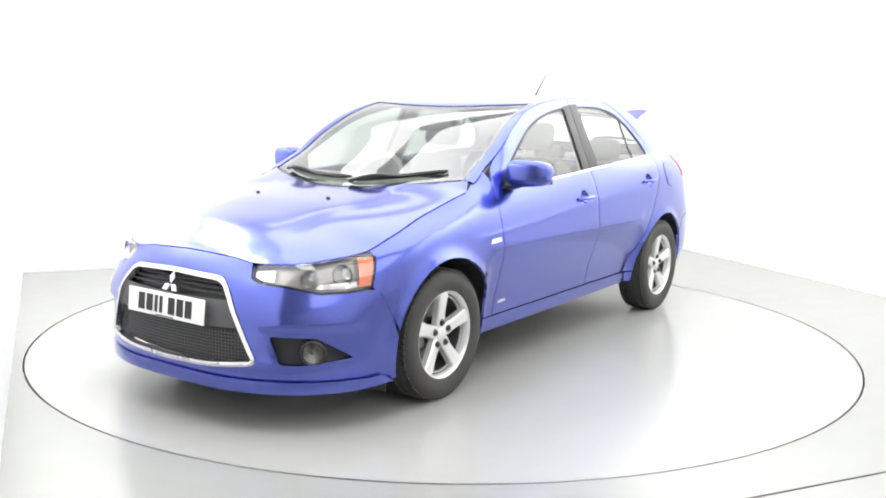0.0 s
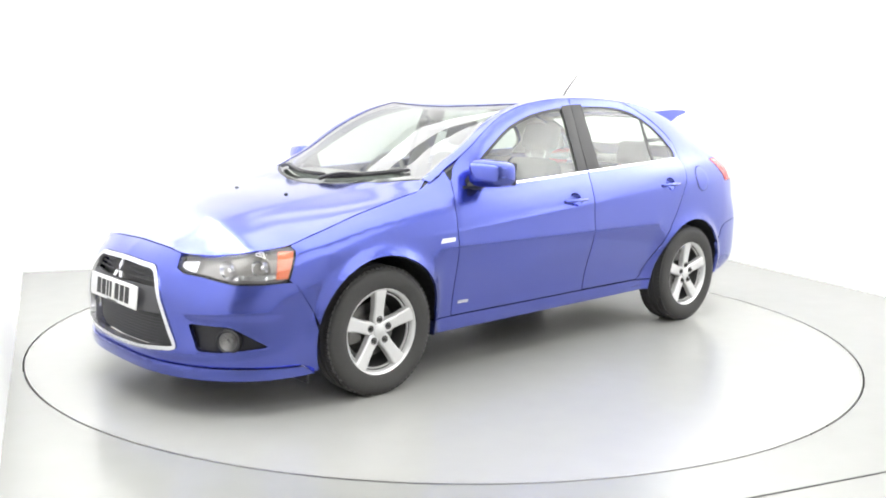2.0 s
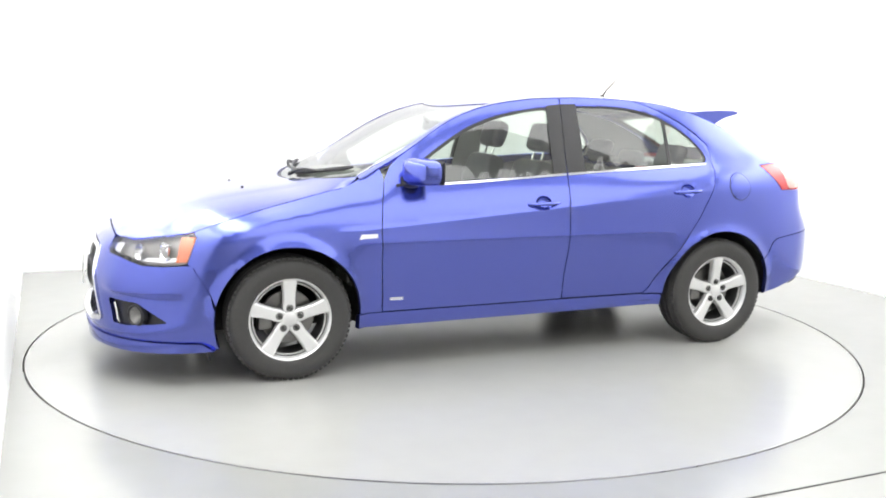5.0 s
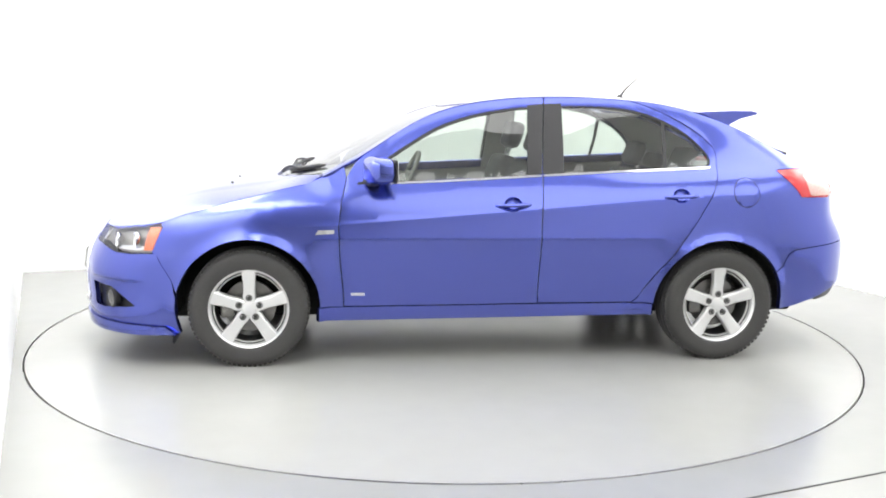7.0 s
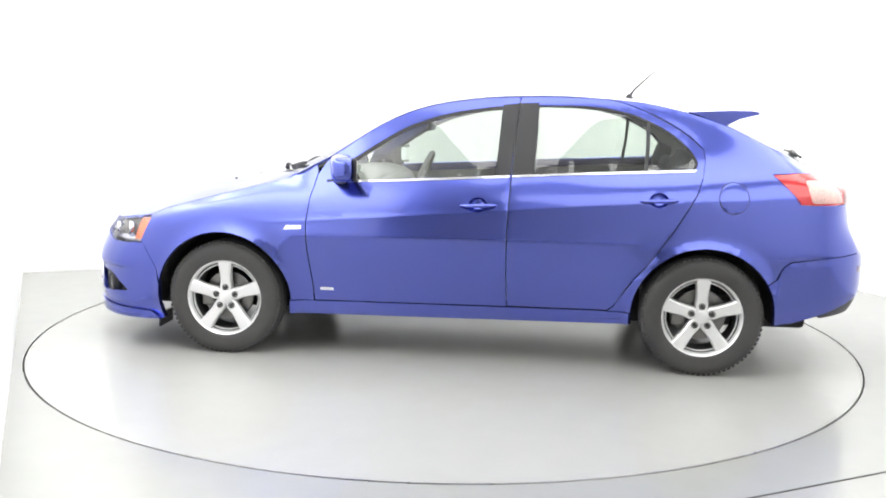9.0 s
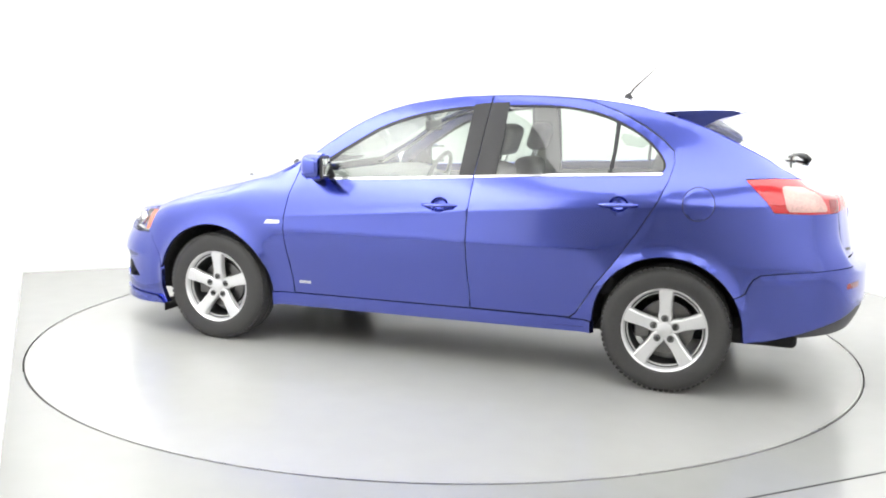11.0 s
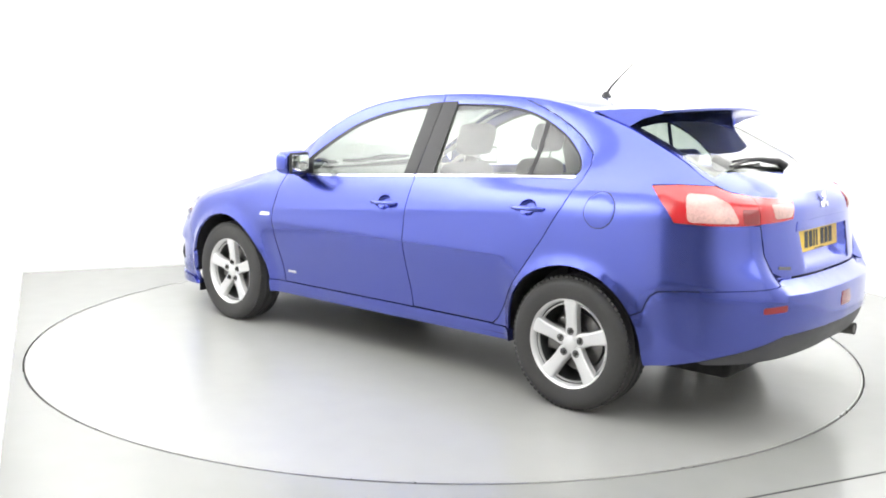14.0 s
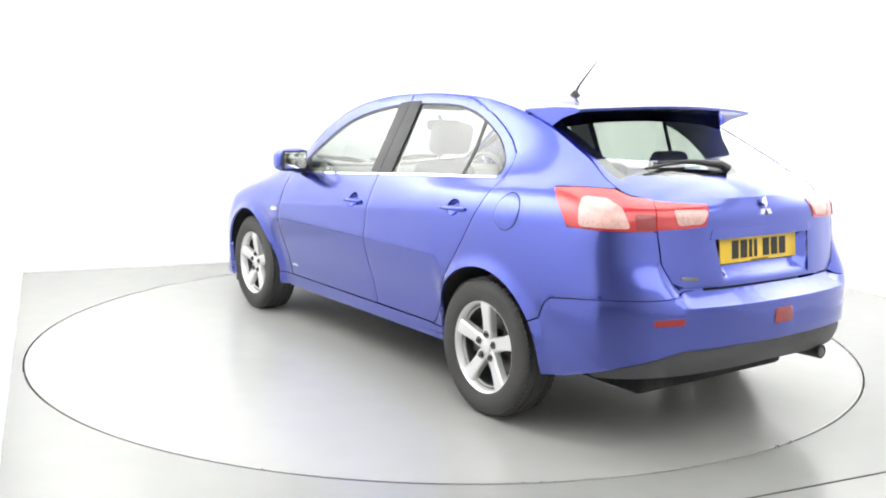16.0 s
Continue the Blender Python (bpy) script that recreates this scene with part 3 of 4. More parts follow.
    part("window_divider", sheet(uz([(-0.985, 1.078), (-0.998, 1.20), (-1.0, 1.352), (-1.022, 1.342), (-1.018, 1.20), (-1.005, 1.078)]), lambda u, z: skin(u, z, -0.003), 0.02, 0.008, **q), BLACK, rd, "black window divider")
    rim = hole2[2:]
    cen = np.array([-0.85, 1.2])
    part("window_seal", sheet(uz(rim + [tuple(np.array(p) + (cen - p) / np.linalg.norm(cen - p) * 0.014) for p in rim][::-1]), lambda u, z: skin(u, z, -0.002), 0.02, 0.006, **q), BLACK, rd, "black rubber window seal")
    strip = [(-0.287, 1.035), (-0.7, 1.059), (-1.252, 1.085), (-1.262, 1.096), (-0.7, 1.070), (-0.287, 1.046)]
    part("belt_strip", sheet(uz(strip), lambda u, z: skin(u, z, 0.004), 0.04, 0.006, lip=0.0, **q), CHROME, rd, "bright chrome belt strip")

    for door, hx, hz in ((fd, -0.11, 0.888), (rd, -1.062, 0.940)):
        s = -1 if mirror else 1
        part("handle_cup", sheet(uz(cup_line(hx, hz, 1.03)), lambda u, z, hx=hx, hz=hz: cup_map(u, z, hx, hz), 0.008, 0, **q), PAINT, door, "hollow behind the handle")
        p = [flank(hx + d, hz - 0.004 + 0.03 * -d) for d in (0.095, 0.07, 0.03, -0.02, -0.07, -0.095)]
        o = (0.004, 0.020, 0.030, 0.030, 0.020, 0.004)
        bmh = tube([(a[0], s * (a[1] + k), a[2]) for a, k in zip(p, o)], [0.007, 0.011, 0.012, 0.012, 0.011, 0.007], 12, 0.9)
        part("handle", bmh, PAINT, door, "body-coloured pull handle")

    quarter = [(-0.83, 1.4535), (-0.885, 1.442), (-0.97, 1.411), (-1.062, 1.373), (-1.155, 1.324), (-1.24, 1.268), (-1.308, 1.205), (-1.315, 1.15), (-1.299, 1.07), (-1.254, 0.957), (-1.154, 0.787),
               (-1.044, 0.627), (-0.959, 0.517), (-0.899, 0.417), (-0.859, 0.353), (-0.825, 0.322), (-0.945, 0.322)]
    quarter += [p for p in arch(1, 0, 149, 32)]
    quarter += [(-1.685, 0.535), (-1.703, 0.580), (-1.720, 0.610), (-1.755, 0.633), (-1.85, 0.645), (-1.985, 0.658), (-2.08, 0.665)]
    tail_side = [(LEN - 0.645, 0.671), (LEN - 0.560, 0.678), (LEN - 0.535, 0.695), (LEN - 0.584, 0.727), (LEN - 0.638, 0.80), (LEN - 0.662, 0.926)]
    lamp_side = [(-2.07, 0.924), (-1.80, 0.928), (-1.765, 0.985), (-1.70, 1.05), (-1.660, 1.084), (-1.80, 1.092), (-1.955, 1.089), (-1.94, 1.096), (-1.88, 1.121), (-1.84, 1.144)]
    quarter = uz(quarter) + tail_side + uz(lamp_side + seam(6, np.linspace(-1.78, -0.90, 28), 0.005))
    qp = part("rear_quarter", sheet(quarter, skin, 0.024, **q), PAINT, car)
    flap = [(-1.447 + 0.078 * math.cos(a) * (1 if not mirror else 1), 0.957 + 0.083 * math.sin(a)) for a in np.linspace(0, 2 * math.pi, 40, endpoint=False)]
    if not mirror:
        part("filler_gap", sheet(uz(flap), lambda u, z: skin(u, z, 0.0022), 0.014, 0.001, **q), GAPDARK, qp, "dark shut line round the filler flap")
        flap = [(-1.447 + (x + 1.447) * 0.955, 0.957 + (z - 0.957) * 0.955) for x, z in flap]
        part("filler_flap", sheet(uz(flap), lambda u, z: skin(u, z, 0.0045), 0.014, 0.002, **q), PAINT, qp)
    sill = [(0.935, 0.235), (0.935, 0.310), (0.80, 0.3125), (-0.27, 0.320), (-0.80, 0.3215), (-0.83, 0.317), (-0.935, 0.316), (-0.935, 0.252)]
    part("sill", sheet(uz(sill), lambda u, z: skin(u, z, 0.004), 0.03, 0.03, **q), PAINT, car)

    # dark sheet added behind the door-to-sill gap so no light shows through
    part("sill_gap_backing", sheet(uz([(0.93, 0.27), (0.93, 0.35), (-0.93, 0.36), (-0.93, 0.28)]), lambda u, z: skin(u, z, -0.014), 0.05, 0, **q), UNDER, car, "dark backing sheet that blocks light in the sill gap")
    inner_tail = [(LEN - 0.40, 0.62), (LEN - 0.40, 1.04), (LEN - 0.66, 1.045), (LEN - 0.80, 1.06), (LEN - 0.95, 1.075), (LEN - 0.95, 0.62)]
    part("tail_inner_panel", sheet(inner_tail, lambda u, z: skin(u, z, -0.022), 0.04, 0, **q), PAINT, car)

    # wheel housings
    for k in (0, 1):
        ax, az, ar = ARCHES[k]
        bml = bmesh.new()
        s = -1 if mirror else 1
        ps = [(ax + (ar + 0.004) * math.cos(radians(a)), az + (ar + 0.004) * math.sin(radians(a))) for a in np.linspace(-6, 186, 30)]
        rows = [[bml.verts.new((x, s * (yy if yy < 0.8 else float(flank(x, max(z, 0.2))[1]) - 0.012), z)) for x, z in ps] for yy in (0.50, 0.85)]
        for i in range(len(ps) - 1):
            bml.faces.new((rows[0][i], rows[0][i + 1], rows[1][i + 1], rows[1][i]))
        bml.faces.new(rows[0])
        part("wheel_housing", bml, UNDER, car, "black plastic wheel housing")


for mirror, _ in SIDES:
    side_panels(mirror)

# ---- roof, pillars and screens
header = lambda y: 0.205 - 0.11 * (abs(y) / 0.58) ** 2
roof = [(header(y), y) for y in np.linspace(-0.54, 0.54, 17)]
roof += [(x, float(YE(x))) for x in np.linspace(0.07, -1.27, 40)] + [(-1.285, y) for y in np.linspace(0.56, -0.56, 9)] + [(x, -float(YE(x))) for x in np.linspace(-1.27, 0.07, 40)]
roof_panel = part("roof", sheet(roof, crown, 0.035), PAINT, car)
part("headlining", sheet([(x - 0.02 * np.sign(x), y * 0.95) for x, y in roof], lambda x, y: crown(x, y, -0.035), 0.06, 0), CABINLIGHT, car, "pale grey headlining")

base = lambda y: 1.165 - 0.30 * (y / 0.72) ** 2
for s in (1, -1):
    xs = np.linspace(0.915, 0.075, 26)
    a_p = [(x, s * float(YE(x))) for x in xs] + [(0.085, s * 0.545)] + [(x, s * float(YE(x)) * 0.918) for x in xs[::-1]]
    part("front_pillar", sheet(a_p, crown, 0.02), PAINT, car)
    part("pillar_lining", sheet(a_p, lambda x, y: crown(x, y, -0.03), 0.03, 0), CABINLIGHT, car, "pale grey pillar lining")
xs = np.linspace(0.93, 0.13, 26)
ws = [(base(y), y) for y in np.linspace(-0.655, 0.655, 19)] + [(x, float(YE(x)) * 0.912) for x in xs] + [(header(y) + 0.006, y) for y in np.linspace(0.535, -0.535, 15)] + [(x, -float(YE(x)) * 0.912) for x in xs[::-1]]
screen = part("windscreen", sheet(ws, lambda x, y: crown(x, y, -0.004), 0.05, 0.005), GLASS, car, "clear laminated windscreen")
screen.visible_shadow = False
cowl = [(base(y) + 0.03, y) for y in np.linspace(-0.67, 0.67, 19)] + [(base(y) - 0.035, y) for y in np.linspace(0.655, -0.655, 19)]
part("scuttle_panel", sheet(cowl, lambda x, y: crown(x, y, -0.008), 0.03, 0.03), BLACK, car, "black plastic scuttle under the windscreen")
ins = np.array(ws)
ctr = ins.mean(0)
part("screen_border", sheet(ws, lambda x, y: crown(x, y, -0.0105), 0.04, 0, holes=[[tuple(p + (ctr - p) * (0.022, 0.03)) for p in ins]]), GLOSSBLACK, car, "black ceramic border of the windscreen")

# wipers
for y0, y1 in ((-0.50, 0.05), (0.07, 0.56)):
    ys = np.linspace(y0, y1, 12)
    line = [crown(base(y) - 0.050 - 0.03 * i / 11, y) for i, y in enumerate(ys)]
    bmw = tube([(q[0], q[1], q[2] + 0.010) for q in line], [0.006] + [0.011] * 10 + [0.006], 8, 1.1)
    wiper = part("wiper", bmw, BLACK, car, "black windscreen wiper")
    arm = [(base(y) - 0.012 - 0.045 * k, y, crown(base(y) - 0.012 - 0.045 * k, y)[2] + 0.016 + 0.022 * math.sin(math.pi * min(1, k * 1.2))) for k, y in ((t, y0 + 0.02 + (y1 - y0) * 0.62 * t) for t in np.linspace(0, 1, 8))]
    part("wiper_arm", tube(arm, [0.016, 0.014, 0.012, 0.011, 0.010, 0.009, 0.008, 0.006], 8, 0.7), BLACK, wiper)

# ---- tailgate
def round_poly(pts, r, n=5):
    p = [np.array(q, float) for q in pts]
    out = []
    for i in range(len(p)):
        a, b, c = p[i - 1], p[i], p[(i + 1) % len(p)]
        k1, k2 = (a - b) / np.linalg.norm(a - b), (c - b) / np.linalg.norm(c - b)
        rr = min(r, 0.45 * np.linalg.norm(a - b), 0.45 * np.linalg.norm(c - b))
        s, e = b + k1 * rr, b + k2 * rr
        for t in np.linspace(0, 1, n):
            out.append(tuple((1 - t) ** 2 * s + 2 * t * (1 - t) * b + t * t * e))
    return out


gr_out = round_poly([(-0.312, 0.664), (0, 0.675), (0.312, 0.664), (0.378, 0.585), (0.508, 0.30), (0.25, 0.272), (0, 0.266), (-0.25, 0.272), (-0.508, 0.30), (-0.378, 0.585)], 0.045)

tg_side = [(x, float(YE(x)) - 0.006 + 0.006 * step01(-x, 1.55, 1.80)) for x in np.linspace(-1.30, -1.985, 26)]
tg = tg_side + [tuple(skin(LEN - w, 1.050)[:2]) for w in np.linspace(0.65, -0.65, 21)] + [(x, -y) for x, y in tg_side[::-1]]
gl_side = [(x, (float(YE(x)) - 0.02) * (1 - 0.06 * max(0, (-1.75 - x) / 0.2))) for x in np.linspace(-1.40, -1.87, 14)]
gl = gl_side + [(-1.965 + 0.095 * (abs(y) / 0.5) ** 2.2, y) for y in np.linspace(0.50, -0.50, 13)] + [(x, -y) for x, y in gl_side[::-1]]
tailgate = part("tailgate", sheet(tg, crown, 0.03, holes=[gl]), PAINT, car)
g3 = np.array(gl)
gc = g3.mean(0)
part("rear_glass", sheet(gl, lambda x, y: crown(x, y, -0.003), 0.05, 0.005), DARKGLASS, tailgate, "clear rear window glass").visible_shadow = False
part("glass_border", sheet(gl, lambda x, y: crown(x, y, -0.009), 0.03, 0, holes=[[tuple(p + (gc - p) * (0.16, 0.10)) for p in g3]]), GLOSSBLACK, tailgate, "black border of the rear window")


def tail(w, z, push=0.0):
    """The tail: w metres to the left of the middle."""
    return skin(LEN - np.asarray(w, float), z, push)


lower = [(0.655, 0.93), (0.63, 0.80), (0.575, 0.725), (0.50, 0.699)] + [(-w, z) for w, z in [(0.50, 0.699), (0.575, 0.725), (0.63, 0.80), (0.655, 0.93)]]
lower += [(w, 1.050 + 0.0 * w) for w in np.linspace(-0.66, 0.66, 15)]
recess = [(0.335, 0.90), (0.30, 0.715), (-0.30, 0.715), (-0.335, 0.90)]
boot = part("boot_panel", sheet(lower, tail, 0.026, 0.075, holes=[recess]), PAINT, tailgate)
part("plate_recess", sheet([(w * 1.06, z + (0.012 if z > 0.8 else -0.010)) for w, z in recess], lambda w, z: tail(w, z, -0.006 - 0.050 * step01(z, 0.71, 0.77) * (1 - step01(np.abs(w) - 0.19 * (z - 0.715), 0.255, 0.298))), 0.022, 0), PAINT, tailgate)
part("grip_bar", sheet(round_poly([(0.365, 0.888), (-0.365, 0.888), (-0.345, 0.932), (0.345, 0.932)], 0.012), lambda w, z: tail(w, z, 0.0035), 0.02, 0.008), PAINT, tailgate, "body-coloured grip over the plate")


def emblem(parent, centre, out, size):
    """A plain silver three-lobed emblem."""
    o = Vector(out).normalized()
    side = Vector((0, 0, 1)).cross(o).normalized()
    up = o.cross(side)
    bm = bmesh.new()
    for a in (90, 210, 330):
        d = side * math.cos(radians(a)) + up * math.sin(radians(a))
        e = o.cross(d)
        q = [Vector(centre) + d * k * size + e * j * size for k, j in ((0.02, 0), (0.5, 0.29), (0.98, 0), (0.5, -0.29))]
        top = [bm.verts.new(p + o * 0.006) for p in q]
        bot = [bm.verts.new(p - o * 0.004) for p in q]
        bm.faces.new(top)
        for i in range(4):
            bm.faces.new((top[i], bot[i], bot[(i + 1) % 4], top[(i + 1) % 4]))
    bmesh.ops.recalc_face_normals(bm, faces=bm.faces)
    return part("emblem", bm, SILVER, parent, "plain silver emblem")


emblem(tailgate, tail(0.0, 1.0) + np.array([-0.006, 0, 0]), (-1, 0, 0.15), 0.048)


def number_plate(parent, centre, out, mat, label):
    """Plate with its characters as plain bars."""
    o = Vector(out).normalized()
    s = Vector((0, 0, 1)).cross(o).normalized()
    m = Matrix((s, o.cross(s), o)).transposed().to_4x4()
    m.translation = Vector(centre)
    bm = bm_box(bmesh.new(), -0.26, 0.26, -0.0555, 0.0555, -0.004, 0.004, 0.003)
    bmesh.ops.transform(bm, matrix=m, verts=bm.verts)
    p = part("number_plate", bm, mat, parent, label)
    x = -0.185
    for k in range(7):
        w = 0.022 if k in (2, 3) else 0.045
        bm = bm_box(bmesh.new(), x, x + w, -0.038, 0.038, 0.0035, 0.0052)
        bmesh.ops.transform(bm, matrix=m, verts=bm.verts)
        part("character_bar", bm, INK, p)
        x += w + (0.038 if k == 3 else 0.012)
    bm = bm_box(bmesh.new(), -0.06, 0.06, -0.0525, -0.0475, 0.0035, 0.005)
    bmesh.ops.transform(bm, matrix=m, verts=bm.verts)
    part("maker_line", bm, INK, p)
    return p


pc = tail(0.0, 0.832) + np.array([0.040, 0, 0])
number_plate(tailgate, pc, (-1, 0, 0.10), PLATEYELLOW, "yellow rear number plate with dark bars")
part("model_badge", sheet([(0.53, 0.735), (0.44, 0.728), (0.44, 0.742), (0.53, 0.749)], lambda w, z: tail(w, z, 0.004), 0.02, 0.003), STEEL, boot, "small dull silver lettering bar")

# rear wiper
pts = [crown(-1.95, 0.0), crown(-1.925, 0.03), crown(-1.89, 0.16), crown(-1.86, 0.30), crown(-1.845, 0.36)]
rw = part("rear_wiper", tube([(p[0], p[1], p[2] + h) for p, h in zip(pts, (0.012, 0.024, 0.024, 0.017, 0.011))], [0.022, 0.019, 0.011, 0.008, 0.005], 10), BLACK, tailgate, "black rear wiper")
pts = [crown(-1.87, y) for y in np.linspace(0.08, 0.44, 6)]
part("wiper_blade", tube([(p[0], p[1], p[2] + 0.014) for p in pts], 0.007, 8), BLACK, rw)

# spoiler
bm = bmesh.new()
rings = []
for y in np.linspace(-0.58, 0.58, 31):
    v = abs(y) / 0.58
    e = step01(v, 0.86, 1.0)
    zr = float(crown(-1.24, y * 0.97)[2])
    xt = -1.678 + 0.075 * v ** 2.2
    zt = 1.425 - 0.022 * v ** 2
    zg = float(crown(-1.44, y * 0.95)[2])
    sec = [(-1.235, zr + 0.002), (-1.33, (zr * 0.62 + zt * 0.38) + 0.006), (-1.45, zr * 0.28 + zt * 0.72 + 0.010), (-1.56, zt + 0.008), (xt, zt), (xt + 0.004, zt - 0.012),
           (-1.50, zt - 0.032 - 0.006 * e), (-1.425, zg + 0.006 - 0.012 * e), (-1.30, float(crown(-1.30, y * 0.95)[2]) - 0.004)]
    rings.append([bm.verts.new((x, y, z)) for x, z in sec])
for a, b in zip(rings, rings[1:]):
    for i in range(len(a)):
        j = (i + 1) % len(a)
        bm.faces.new((a[i], a[j], b[j], b[i]))
bm.faces.new(rings[0])
bm.faces.new(rings[-1])
bmesh.ops.recalc_face_normals(bm, faces=bm.faces)
part("spoiler", bm, PAINT, tailgate, "body-coloured roof spoiler")

# aerial
ant = part("aerial", lathe([(0.0, 0.028), (0.012, 0.026), (0.020, 0.014), (0.030, 0.0), (0.030, -0.006)], 20), BLACK, roof_panel, "short black rod aerial")
za = float(crown(-0.955, 0.005)[2])
ant.matrix_basis = Matrix.Translation((-0.955, 0.005, za)) @ Matrix.Rotation(radians(90), 4, "X")
part("rod", tube([(-0.958, 0.005, za + 0.015), (-0.985, 0.005, za + 0.055), (-1.11, 0.005, za + 0.175)], [0.008, 0.006, 0.003], 8), BLACK, roof_panel)

# ---- front bumper with grille and lamps
nose = lambda u, z: skin(u, z)
half = [(float(u), float(C[5][0](u)) - 0.004) for u in np.linspace(0, 0.435, 9)]
lamp_low = [(0.447, 0.661), (0.50, 0.642), (0.62, 0.632), (0.78, 0.603), (0.90, 0.603), (1.00, 0.610), (1.065, 0.612)]
half += lamp_low + uz([(1.782, 0.602), (1.702, 0.469), (1.692, 0.41)]) + uz(arch(0, 10, -20, 8)) + uz([(1.69, 0.185)])
bottom = uz([(1.75, 0.222), (1.9, 0.228), (2.1, 0.232), (2.22, 0.236)]) + [(0.0, 0.240)]
half += bottom
bumper_out = half + [(-u, z) for u, z in half[::-1] if u > 1e-6]


def shrink(poly, d):
    p = np.array(poly)
    q = np.roll(p, -1, 0) - np.roll(p, 1, 0)
    n = np.stack([q[:, 1], -q[:, 0]], 1) / np.linalg.norm(q, axis=1)[:, None]
    area = np.sum(p[:, 0] * np.roll(p[:, 1], -1) - np.roll(p[:, 0], -1) * p[:, 1])
    return [tuple(v) for v in p - np.sign(area) * n * d]


fog = round_poly([(0.555, 0.428), (0.76, 0.418), (0.93, 0.325), (0.70, 0.302), (0.60, 0.306)], 0.02)
fogs = [fog, [(-u, z) for u, z in fog]]
bumper = part("front_bumper", sheet(bumper_out, nose, 0.026, 0.025, lip=0.0006, holes=[gr_out] + fogs, extra=NOSE), PAINT, car)
lip = uz([(1.69, 0.178), (1.9, 0.172), (2.1, 0.172), (2.22, 0.175)]) + [(0.0, 0.178)]
lip = [(-u, z) for u, z in lip] + [(u, z) for u, z in lip[::-1]][1:]
lip += [(u, z - 0.004) for u, z in bottom] + [(-u, z - 0.004) for u, z in bottom[::-1]][1:]
part("front_lip", sheet(lip, lambda u, z: skin(u, z, 0.012 + 0.012 * step01(0.24 - z, 0, 0.07)), 0.03, 0.06), PAINT, bumper, "body-coloured front lip")
part("grille_surround", sheet(gr_out, lambda u, z: skin(u, z, 0.008), 0.012, 0.03, holes=[shrink(gr_out, 0.020)]), CHROME, bumper, "bright chrome grille surround")
part("grille_backing", sheet(shrink(gr_out, 0.012), lambda u, z: skin(u, z, -0.055), 0.05, 0), MESHBLACK, bumper, "black grille backing")
bar = round_poly([(-0.372, 0.568), (0.0, 0.562), (0.372, 0.568), (0.425, 0.452), (0.0, 0.440), (-0.425, 0.452)], 0.012)
part("grille_bar", sheet(bar, lambda u, z: skin(u, z, -0.010), 0.03, 0.03), BUMPGREY, bumper, "dark grey bar carrying the plate")
for z in (0.585, 0.605, 0.625, 0.645):
    k = 0.355 - (z - 0.58) * 0.80
    part("grille_slat", sheet([(-k, z), (k, z), (k, z + 0.007), (-k, z + 0.007)], lambda u, zz: skin(u, zz, -0.022), 0.03, 0.015), MESHBLACK, bumper)
bmm = bmesh.new()
for z in np.arange(0.292, 0.435, 0.0145):
    k = 0.515 - (z - 0.28) * 0.40 - 0.02
    ps = [skin(u, z, -0.026) for u in np.linspace(-k, k, 24)]
    for a, b in zip(ps, ps[1:]):
        vs = [bmm.verts.new(q) for q in ((a[0], a[1], a[2] - 0.002), (b[0], b[1], b[2] - 0.002), (b[0], b[1], b[2] + 0.002), (a[0], a[1], a[2] + 0.002))]
        bmm.faces.new(vs)
for u in np.arange(-0.49, 0.491, 0.0175):
    top = 0.438
    zt = min(top, 0.28 + (0.495 - abs(u)) / 0.40) if abs(u) > 0.43 else top
    if zt < 0.30:
        continue
    a, b = skin(u, 0.286, -0.025), skin(u, zt, -0.025)
    d = np.array([0, 0.002, 0])
    bmm.faces.new([bmm.verts.new(q) for q in (a - d, a + d, b + d, b - d)])
tagged(part("grille_mesh", bmm, BUMPGREY, bumper, "dark open grille mesh"), "", "", "", "stuff")
pf = skin(0.0, 0.51)
number_plate(bumper, (pf[0] + 0.006, 0.0, 0.508), (1, 0, 0.10), PLATEWHITE, "white front number plate with dark bars")
emblem(bumper, (skin(0.0, 0.60)[0] - 0.004, 0, 0.598), (1, 0, 0.35), 0.060)
for s, fp in zip((1, -1), fogs):
    part("fog_pocket", sheet([(u * 1.0, z) for u, z in shrink(fp, -0.004)], lambda u, z: skin(u, z, -0.035), 0.03, 0), BLACK, bumper, "black fog lamp pocket")
    c = skin(s * 0.745, 0.352, -0.004)
    n = Vector((0.80, s * 0.60, 0)).normalized()
    m = n.to_track_quat("Y", "Z").to_matrix().to_4x4()
    m.translation = Vector(c)
    b2 = lathe([(0.058, -0.03), (0.058, 0.0), (0.050, 0.006), (0.044, 0.0), (0.044, -0.004)], 32)
    bmesh.ops.transform(b2, matrix=m, verts=b2.verts)
    fl = part("fog_lamp", b2, BLACK, bumper, "round fog lamp in a black ring")
    b2 = lathe([(0.043, -0.002), (0.030, -0.018), (0.012, -0.030), (0.0005, -0.030)], 32)
    bmesh.ops.transform(b2, matrix=m, verts=b2.verts)
    part("reflector", b2, STEEL, fl, "dull fog lamp reflector")
    b2 = lathe([(0.044, -0.001), (0.030, 0.004), (0.0005, 0.006)], 32)
    bmesh.ops.transform(b2, matrix=m, verts=b2.verts)
    part("lens", b2, LENS, fl, "clear lens")

